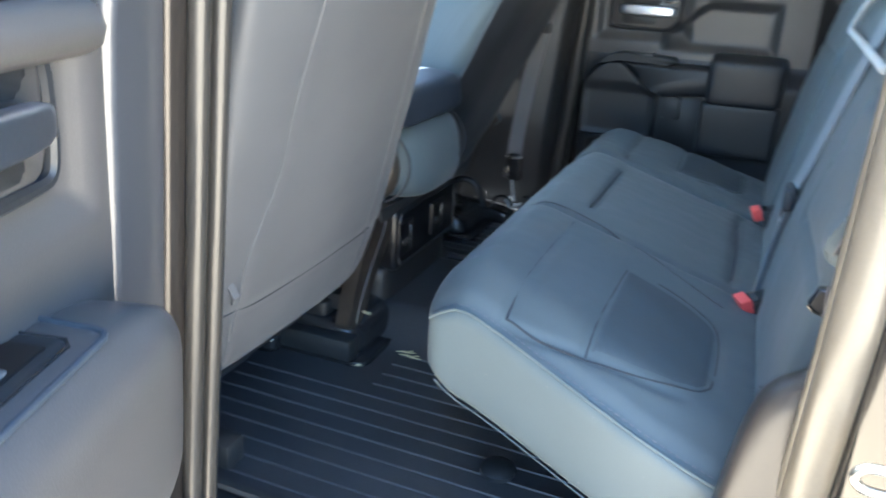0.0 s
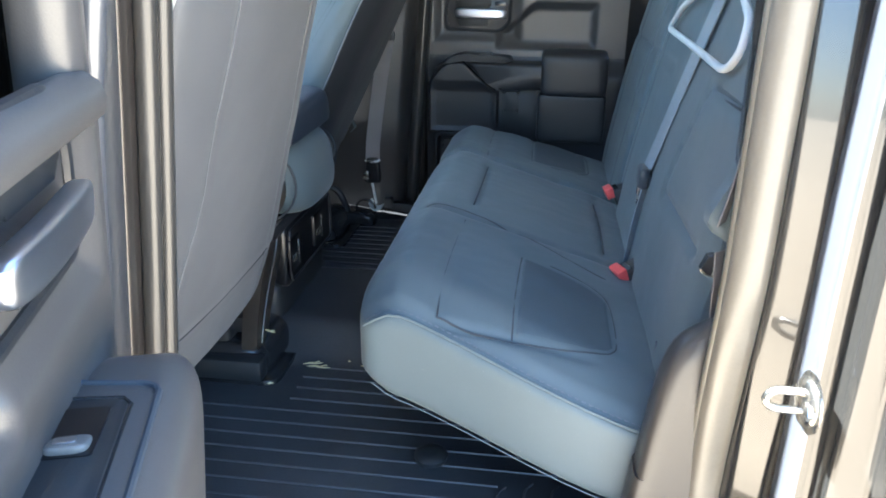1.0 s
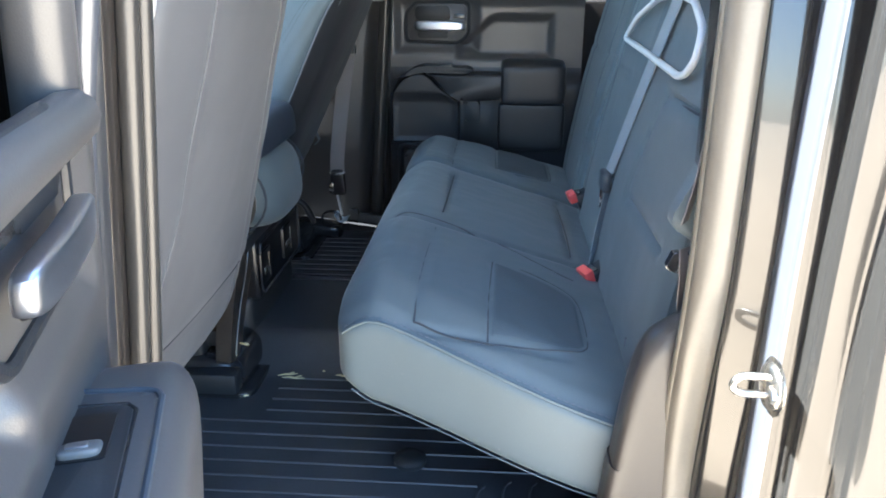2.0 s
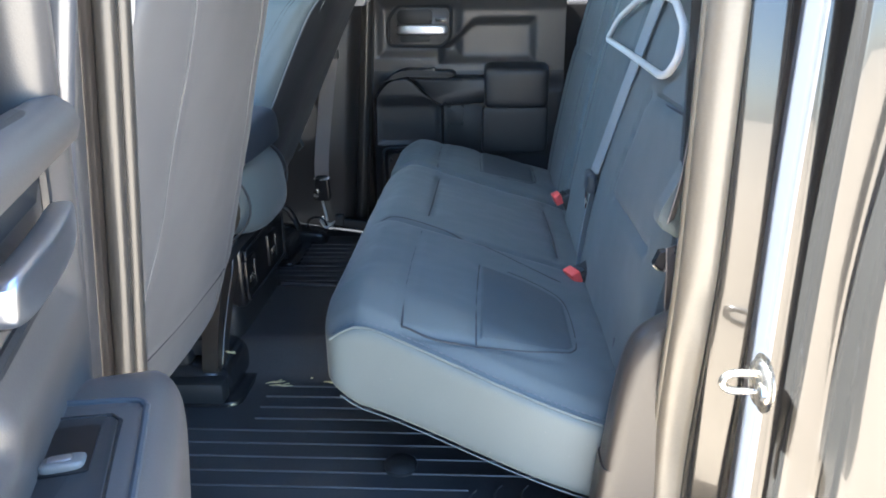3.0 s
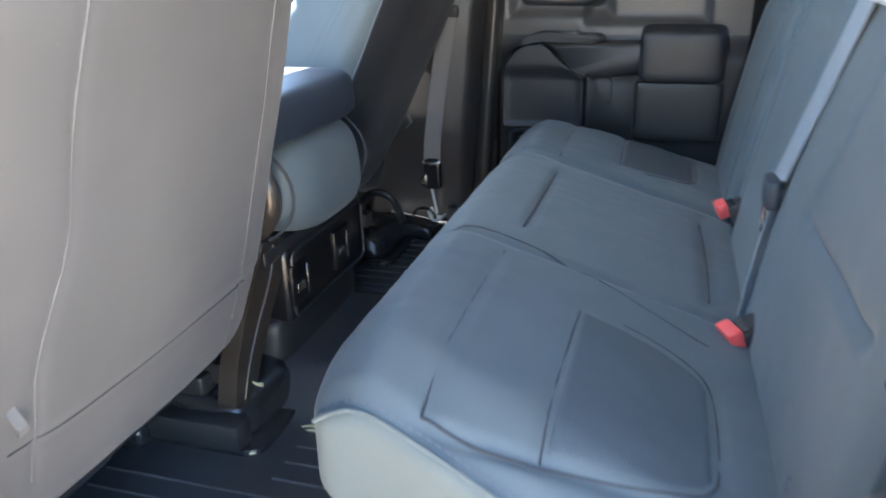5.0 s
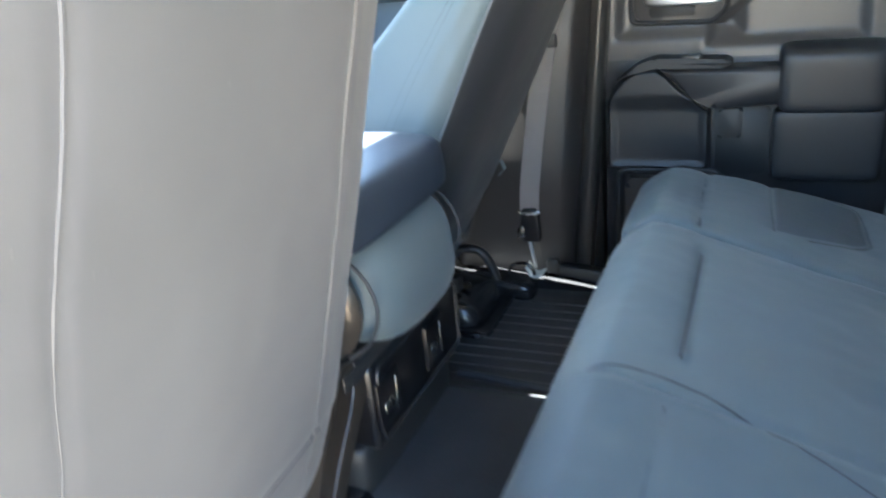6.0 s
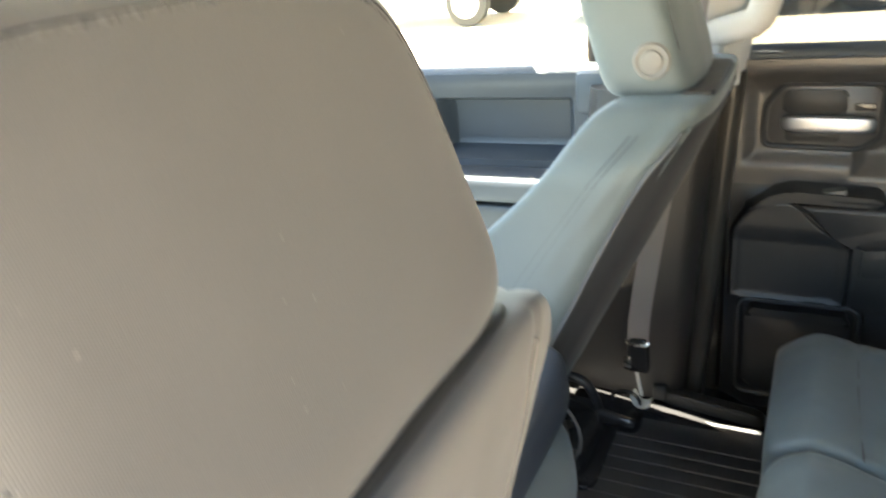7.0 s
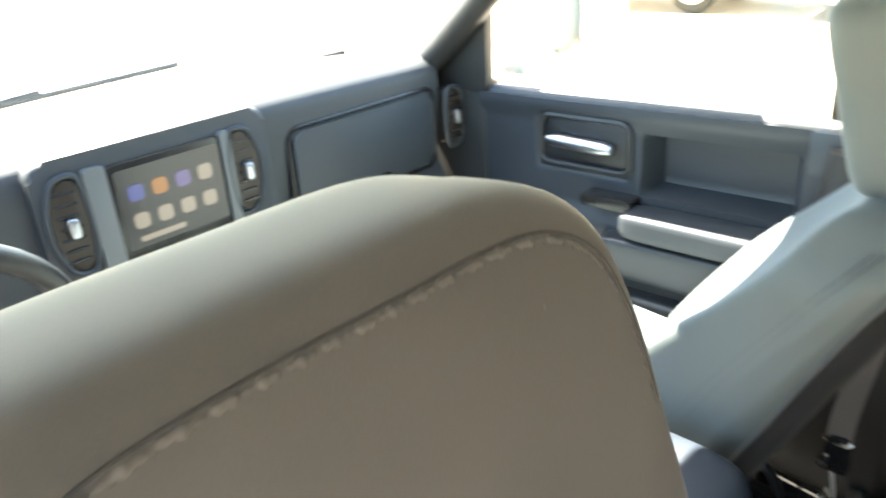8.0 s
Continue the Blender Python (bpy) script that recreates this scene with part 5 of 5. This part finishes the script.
# moulded covers over the seat feet
for x0, x1, y0, y1, h in ((-0.64, -0.306, 0.372, 0.566, 0.088), (-0.64, -0.37, 1.10, 1.30, 0.080)):
    foot = thing("seat_foot_cover", "black moulded plastic cover over the front seat foot", "seat trim", "seat foot covers")
    shell = part("shell", pad((1, 1, 1), 5, (28, 24, 16), lambda q: Vector(((x0 + x1) / 2 + (x1 - x0) / 2 * q.x - 0.016 * (q.z + 1) * (q.x > 0) * q.x, (y0 + y1) / 2 + (y1 - y0) / 2 * q.y * (1 - 0.07 * (q.z + 1)),
                                                                         h / 2 + h / 2 * q.z - 0.016 * max(0, q.z) * smoothstep(0.1, 0.9, q.x)))), GLOSSB, foot)
    part("base_flange", prism(rounded(x0, x1 + 0.012, y0 - 0.010, y1 + 0.008, 0.03), lambda u, w, z: Vector((u, z, w)), 0.001, 0.010, 0.003, 2), GLOSSB, shell)
    part("raised_box", pad((1, 1, 1), 9, (12, 10, 8), lambda q: Vector((x1 - 0.135 + 0.050 * q.x, y0 + 0.055 + 0.040 * q.y, h + 0.002 + 0.016 * q.z))), BLACK, shell, "raised box over the seat rail end")
    part("rail_end", block(x1 - 0.105, x1 - 0.062, y0 + 0.040, y0 + 0.075, h - 0.004, h + 0.030, 0.004, 2), BLACK, shell)
    part("bolt", lathe([(0.010, 0.0), (0.010, 0.007), (0.006, 0.010)], (x1 - 0.060, y0 + 0.085, h - 0.008), (0, 0, 1), 6), BRONZE, shell, "dark bolt head")
    part("shelf", pad((1, 1, 1), 6, (14, 12, 8), lambda q: Vector((x0 + 0.085 + 0.085 * q.x, y0 + 0.006 + 0.050 * q.y, 0.020 + 0.020 * q.z))), GLOSSB, foot, "low shelf of the cover under the seat")

# front passenger belt on the far pillar
fb = thing("front_seat_belt", "taupe front seat belt running down the far pillar to its anchor", "seat belt")
part("webbing", ribbon(curve([(-0.215, 1.352, 1.02), (-0.245, 1.355, 0.78), (-0.272, 1.350, 0.60), (-0.300, 1.338, 0.42), (-0.322, 1.335, 0.26), (-0.326, 1.335, 0.195)], 8), (0.042, 0.006, 0.0)), BELT_T, fb)
part("anchor_sleeve", pad((1, 1, 1), 6, 8, lambda q: Vector((-0.326 + 0.022 * q.x * (1 - 0.15 * q.z), 1.338 + 0.012 * q.y, 0.165 + 0.040 * q.z))), GLOSSB, fb, "black anchor sleeve")
part("sleeve_clip", pad((1, 1, 1), 4, 8, lambda q: Vector((-0.345 + 0.008 * q.x, 1.328 + 0.006 * q.y, 0.148 + 0.016 * q.z + 0.3 * 0.01 * q.x))), STEEL, fb, "bright clip on the sleeve")
part("sleeve_bar", tube([(-0.350, 1.330, 0.200), (-0.342, 1.325, 0.194), (-0.310, 1.325, 0.194), (-0.302, 1.330, 0.200)], 0.0035, 8), STEEL, fb, "bright bar at the belt end")
part("guide_clip", pad((1, 1, 1), 4, 8, lambda q: Vector((-0.292 + 0.004 * q.x, 1.346 + 0.004 * q.y, 0.536 + 0.014 * q.z))), STEEL, fb, "small bright clip under the guide")
part("cable", tube(curve([(-0.332, 1.342, 0.130), (-0.328, 1.348, 0.095), (-0.322, 1.352, 0.055)], 6), 0.004, 8), PALE, fb, "pale anchor cable")
part("guide", block(-0.290, -0.256, 1.345, 1.362, 0.545, 0.575, 0.006, 2), BLACK, fb, "black belt guide")
part("ring", tube([(-0.215 + 0.045 * math.cos(w), 1.358, 1.03 + 0.018 * math.sin(w)) for w in (2 * math.pi * k / 24 for k in range(24))], 0.007, 8, closed=True), BLACK, fb, "upper belt ring")
tray_t = thing("sill_bracket", "black plastic bracket and wire guide on the far sill", "bracket")
part("base", pad((1, 1, 1), 5, (12, 10, 6), lambda q: Vector((-0.39 + 0.075 * q.x, 1.325 + 0.040 * q.y, 0.022 + 0.022 * q.z - 0.010 * q.x))), GLOSSB, tray_t, "low glossy moulded base")
part("loop", tube([(-0.352 + 0.030 * math.cos(w), 1.335, 0.045 + 0.026 * math.sin(w)) for w in (2 * math.pi * k / 24 for k in range(24))], 0.004, 8, closed=True), GLOSSB, tray_t, "glossy wire loop")
part("clip", ribbon(curve([(-0.338, 1.340, 0.066), (-0.328, 1.338, 0.048), (-0.314, 1.337, 0.044), (-0.300, 1.339, 0.050)], 6), (0.006, 0.020, 0.010), 0.003), PALE, tray_t, "bright metal clip under the cable")
part("cap", pad((1, 1, 1), 4, (10, 10, 8), lambda q: Vector((-0.290 + 0.016 * q.x, 1.392 + 0.014 * q.y, 0.046 + 0.020 * q.z))), BLACK, tray_t, "dark round cap")
part("ridge", pad((1, 1, 1), 5, (20, 8, 6), lambda q: Vector((-0.185 + 0.105 * q.x, 1.396 + 0.016 * q.y, 0.022 - 0.012 * q.x + 0.020 * q.z))), BLACK, tray_t, "dark ridge along the sill")
part("arch", tube(curve([(-0.50, 1.275, 0.010), (-0.505, 1.280, 0.085), (-0.475, 1.285, 0.118), (-0.430, 1.290, 0.110), (-0.405, 1.298, 0.060), (-0.400, 1.300, 0.010)], 6), 0.010, 10), PADP, tray_t, "moulded arch beside the seat rail")

# ---- front passenger door ----
fd = thing("front_passenger_door", "closed slate front passenger door with chrome lever", "door")
fT = lambda u, w, z: Vector((-1.22 + u, 1.462 - w, z))


def front_relief(u, z):
    w = 0.018 * smoothstep(0.66, 0.71, z)
    r = min(z - 0.53, 0.668 - z, 0.735 - u, u - 0.420)
    w -= 0.062 * smoothstep(0.0, 0.022, r)
    d = max(abs(u - 0.275) - 0.10, abs(z - 0.625) - 0.05)
    w -= 0.014 * (1 - smoothstep(-0.002, 0.025, d))
    w += 0.02 * smoothstep(0.50, 0.44, z)
    return w


bm = bmesh.new()
nu, nz = 90, 80
g = [[bm.verts.new(fT(0.80 * i / nu, front_relief(0.80 * i / nu, 0.72 * j / nz), 0.72 * j / nz)) for j in range(nz + 1)] for i in range(nu + 1)]
for i in range(nu):
    for j in range(nz):
        bm.faces.new([g[i][j], g[i + 1][j], g[i + 1][j + 1], g[i][j + 1]])
back = [[bm.verts.new(fT(0.80 * i, -0.069, 0.72 * j)) for j in (0, 1)] for i in (0, 1)]
bm.faces.new([back[0][0], back[1][0], back[1][1], back[0][1]])
bm.faces.new([g[i][0] for i in range(nu + 1)] + [back[1][0], back[0][0]])
bm.faces.new([g[i][nz] for i in range(nu + 1)] + [back[1][1], back[0][1]])
bm.faces.new([g[0][j] for j in range(nz + 1)] + [back[0][1], back[0][0]])
bm.faces.new([g[nu][j] for j in range(nz + 1)] + [back[1][1], back[1][0]])
part("lining", bm, FDOOR, fd)
part("window_ledge", tube([fT(u, -0.005, 0.715) for u in (0.03, 0.3, 0.55, 0.86)], 0.020, 10), DASH, fd, "slate ledge under the window")
part("lever", tube([fT(0.200 + 0.16 * k / 8, 0.020, 0.632 - 0.006 * k / 8) for k in range(9)], lambda f: 0.016 - 0.005 * (f < 0.05 or f > 0.95), 12), CHROME, fd, "satin chrome release lever")
part("lever_cup", prism(rounded(0.180, 0.380, 0.582, 0.672, 0.02), fT, -0.02, -0.008, 0.004), BLACK, fd)
part("lever_bezel", tube([fT(u, 0.000, z) for u, z in rounded(0.168, 0.392, 0.572, 0.682, 0.024)], 0.008, 8, closed=True), PADP, fd, "moulded lever bezel")
part("lever_plate", prism(rounded(0.120, 0.405, 0.545, 0.700, 0.03), fT, -0.03, -0.004, 0.006, 2), PADP, fd, "black plate round the lever")
part("armrest", pad((1, 1, 1), 7, (16, 10, 8), lambda q: fT(0.575 + 0.165 * q.x, 0.045 + 0.045 * q.y, 0.490 + 0.028 * q.z)), FDOOR, fd, "padded armrest")
part("lower_armrest", pad((1, 1, 1), 7, (16, 10, 8), lambda q: fT(0.56 + 0.22 * q.x, 0.035 + 0.035 * q.y, 0.405 + 0.045 * q.z)), FDOOR, fd)
part("map_pocket", pad((1, 1, 1), 8, (16, 8, 8), lambda q: fT(0.50 + 0.26 * q.x, 0.035 + 0.03 * q.y, 0.20 + 0.12 * q.z)), FDOOR, fd)
part("switch_bank", prism(rounded(0.30, 0.42, 0.505, 0.530, 0.006), fT, 0.0, 0.05, 0.004), GLOSSB, fd, "black switch bank")

# wing mirror outside; its pale paint stands for the sun on it
wm = thing("wing_mirror", "wing mirror outside the passenger window, painted pale for full sun", "mirror")
part("shell", pad((1, 1, 1), 4, 10, lambda q: Vector((-1.20 + 0.13 * q.x, 1.76 + 0.12 * q.y, 0.87 + 0.14 * q.z + 0.03 * q.x))), CARW, wm)
part("stalk", block(-1.22, -1.14, 1.52, 1.68, 0.745, 0.785, 0.012, 2), CARW, wm)
part("glass", pad((1, 1, 1), 6, 6, lambda q: Vector((-1.072 + 0.006 * q.x, 1.76 + 0.105 * q.y, 0.895 + 0.115 * q.z))), CHROME, wm, "mirror glass")

# ---- dashboard ----
dash = thing("dashboard", "slate plastic dashboard with touch screen and glovebox", "dashboard")
dash_line = rounded_line([(-1.74, 0.775), (-1.55, 0.800), (-1.42, 0.815), (-1.345, 0.805), (-1.312, 0.780), (-1.308, 0.735), (-1.330, 0.560), (-1.30, 0.50), (-1.36, 0.34), (-1.60, 0.30), (-1.74, 0.40)], 0.03, 5)
part("body", swept(dash_line, [lambda a, b, y=y: Vector((a, y, b + 0.010 * math.cos((y - CY) * 2.2))) for y in [-0.10 + 0.05 * k for k in range(31)]], closed=True), DASH, dash)
dT = lambda u, w, z: Vector((-1.318 + w - 0.06 * (0.74 - z) * 0.3, u, z))
stack = part("console_face", prism(rounded(0.455, 0.895, 0.46, 0.805, 0.03), dT, -0.06, 0.028, 0.014, 3), DASH, dash, "raised centre console face")
disp = part("display", prism(rounded(0.570, 0.792, 0.600, 0.772, 0.012), dT, 0.02, 0.034, 0.004, 2), GLOSSB, stack, "gloss black display surround")
part("screen", prism(rounded(0.582, 0.780, 0.618, 0.760, 0.006), dT, 0.030, 0.0355, 0.0), SCREEN, disp, "lit touch screen", 0)
for r in range(2):
    for c in range(4):
        bm = prism(rounded(0.600 + 0.044 * c, 0.628 + 0.044 * c, 0.702 - 0.050 * r, 0.730 - 0.050 * r, 0.008), dT, 0.034, 0.0365, 0.0)
        part("icon", bm, ICONS[(0, 1, 2, 3)[c] if r == 0 else 3], disp, "", 0)
part("icon_bar", prism(rounded(0.604, 0.690, 0.628, 0.638, 0.003), dT, 0.034, 0.0362, 0.0), ICONS[3], disp, "", 0)


def vent(y, z, h, parent, bow=1):
    """A tall narrow outlet, straight on one side and bowed on the other, in a pale frame."""
    edge_line = [(y - bow * 0.020, z - h), (y + bow * 0.012, z - h * 0.92), (y + bow * 0.028, z - h * 0.3), (y + bow * 0.028, z + h * 0.35), (y + bow * 0.012, z + h * 0.95), (y - bow * 0.022, z + h),
                 (y - bow * 0.028, z + h * 0.4), (y - bow * 0.028, z - h * 0.4)]
    if bow < 0:
        edge_line = edge_line[::-1]
    line = rounded_line(edge_line + edge_line[:2], 0.016, 4)[1:-1]
    v = part("vent", prism(line, dT, 0.0, 0.0345, 0.004, 2), VENTB, parent, "dark brown air vent")
    for k in range(-3, 4):
        part("slat", block(-1.290, -1.2815, y - 0.018, y + 0.018, z + k * h * 0.24 - 0.002, z + k * h * 0.24 + 0.002, 0.0008, 1), GLOSSB, v)
    part("knob", pad((1, 1, 1), 4, 6, lambda q: Vector((-1.276 + 0.008 * q.x, y + 0.009 * q.y, z + 0.018 * q.z))), CHROME, v, "bright vent knob")
    part("rim", tube([dT(y + (a - y) * 1.22, 0.034, z + (c - z) * 1.08) for a, c in line], 0.0050, 8, closed=True), DASH, v, "moulded vent frame")


vent(0.500, 0.692, 0.080, stack, -1)
vent(0.832, 0.692, 0.080, stack)
for y0, y1 in ((0.536, 0.572), (0.786, 0.806)):
    part("console_pillar", prism(rounded(y0, y1, 0.500, 0.778, 0.006), dT, 0.0, 0.038, 0.005, 3), SILVG, stack, "pale upright beside the screen")
part("console_sill", prism(rounded(0.570, 0.788, 0.566, 0.598, 0.005), dT, 0.0, 0.037, 0.005, 3), SILVG, stack, "pale strip below the screen")
vent(1.428, 0.657, 0.070, dash)
vent(-0.06, 0.665, 0.070, dash)
part("upper_glovebox", prism(rounded(0.960, 1.370, 0.555, 0.728, 0.022), dT, -0.03, 0.016, 0.010, 3), DASH, dash, "closed glovebox lid")
part("glovebox_gap", tube([dT(a, 0.006, b) for a, b in rounded(0.952, 1.378, 0.547, 0.736, 0.026)], 0.0065, 8, closed=True), GLOSSB, dash, "dark joint round the glovebox lid")
part("glovebox_pull", prism(rounded(1.14, 1.22, 0.53, 0.575, 0.01), dT, 0.0, 0.02, 0.006), GLOSSB, dash, "black latch")
part("control_row", prism(rounded(0.50, 0.86, 0.515, 0.560, 0.01), dT, 0.0, 0.036, 0.005), GLOSSB, stack, "dark row of controls")
part("instrument_hood", pad((1, 1, 1), 5, (12, 16, 8), lambda q: Vector((-1.36 + 0.10 * q.x, 0.20 + 0.20 * q.y, 0.79 + 0.065 * q.z))), DASH, dash, "rounded instrument hood")
wheel = thing("steering_wheel", "dark steering wheel with bright spokes", "steering wheel")
tilt = Matrix.Translation((-1.03, 0.20, 0.66)) @ Matrix.Rotation(radians(-66), 4, 'Y')
bm = tube([(0.185 * math.cos(w), 0.185 * math.sin(w), 0) for w in (2 * math.pi * k / 48 for k in range(48))], 0.016, 10, closed=True)
bm.transform(tilt)
part("rim", bm, PADP, wheel)
for w in (90, 270, 180):
    c, s_ = math.cos(radians(w)), math.sin(radians(w))
    bm = tube([(0.05 * c, 0.05 * s_, -0.02), (0.11 * c, 0.11 * s_, -0.016), (0.178 * c, 0.178 * s_, 0)], 0.018, 8, flat=0.5)
    bm.transform(tilt)
    part("spoke", bm, CHROME, wheel, "bright spoke")
bm = pad((0.075, 0.075, 0.03), 4, 8)
bm.transform(tilt @ Matrix.Translation((0, 0, -0.02)))
part("hub", bm, PADP, wheel)
bm = tube([(0, 0, -0.30), (0, 0, -0.03)], 0.035, 12)
bm.transform(tilt)
part("column", bm, BLACK, wheel)
wp = thing("wiper", "black windshield wiper lying along the glass", "wiper")
part("blade", tube([(-1.63, 0.30, 0.832), (-1.60, 0.62, 0.848), (-1.585, 0.90, 0.858)], 0.006, 6), GLOSSB, wp)
part("arm", tube([(-1.70, 0.20, 0.80), (-1.64, 0.40, 0.835), (-1.60, 0.62, 0.856)], 0.006, 6), BLACK, wp)

# ---- parked vehicles across the lot ----


def parked_truck(x, y, turn, paint, label):
    car = thing("parked_truck", label, "truck", "parked trucks")
    car.matrix_world = Matrix.Translation((x, y, GROUND_Z)) @ Matrix.Rotation(radians(turn), 4, 'Z')
    side = [(-2.75, 0.55), (-2.70, 1.05), (-1.55, 1.15), (-0.85, 1.80), (1.05, 1.84), (1.20, 1.25), (2.80, 1.22), (2.85, 0.60)]
    arch = [(2.35, 0.50), (2.25, 0.82), (1.75, 0.95), (1.25, 0.82), (1.15, 0.48), (-1.15, 0.48), (-1.25, 0.82), (-1.75, 0.95), (-2.25, 0.82), (-2.35, 0.50)]
    part("body", prism(side + arch, lambda u, w, z: Vector((u, w, z)), -0.95, 0.95, 0.06, 2), paint, car)
    glass = [(-1.35, 1.18), (-0.80, 1.70), (0.95, 1.74), (1.02, 1.26)]
    part("windows", prism(glass, lambda u, w, z: Vector((u, w, z)), -0.965, 0.965, 0.01, 1), CARGL, car, "dark side windows")
    for u in (-1.75, 1.75):
        for s in (-1, 1):
            wh = part("wheel", lathe([(0.30, -0.12), (0.40, -0.10), (0.41, 0.0), (0.40, 0.10), (0.30, 0.12)], (u, s * 0.84, 0.41), (0, s, 0), 28), TYRE, car)
            part("rim", lathe([(0.27, 0.10), (0.26, 0.125), (0.10, 0.135), (0.05, 0.14)], (u, s * 0.84, 0.41), (0, s, 0), 20), CHROME, wh)
    part("bumper", block(-2.90, -2.72, -0.9, 0.9, 0.45, 0.70, 0.04, 2), BLACK, car)
    return car


parked_truck(-7.6, 13.5, 0, CARW, "pale pickup truck parked across the lot")
parked_truck(-1.4, 13.2, 4, CARD, "dark pickup truck parked across the lot")
parked_truck(5.0, 13.0, 2, CARD, "dark pickup truck parked across the lot")



def crumb(x, y, z, size, turn, name="straw"):
    """A curled bit of dry straw: a bent sliver with a split end."""
    c, d = math.cos(radians(turn)), math.sin(radians(turn))
    at = lambda u, v, w: (x + u * c - v * d, y + u * d + v * c, z + w)
    bm = tube(curve([at(-size, 0, 0.001), at(-size * 0.3, size * 0.10, 0.002), at(size * 0.3, -size * 0.06, 0.003), at(size, size * 0.14, 0.0015)], 4), lambda f: 0.0022 - 0.0016 * abs(2 * f - 1), 6)
    tube([at(0, 0, 0.002), at(size * 0.4, size * 0.35, 0.002), at(size * 0.6, size * 0.5, 0.001)], 0.0012, 5, bm=bm)
    tagged(place(name, bm, STRAW), "small pale bit of dry straw lying on black plastic", "straw", "straw on the floor")


for spot in ((-0.250, 0.452, 0.003, 0.020, 10), (-0.236, 0.440, 0.003, 0.024, -4), (-0.310, 0.366, 0.003, 0.008, 20), (-0.140, 0.455, 0.003, 0.014, -15),
             (-0.350, 0.436, 0.084, 0.016, -35), (-0.328, 0.428, 0.082, 0.015, -20), (-0.18, 0.47, 0.003, 0.003, 0)):
    crumb(*spot)
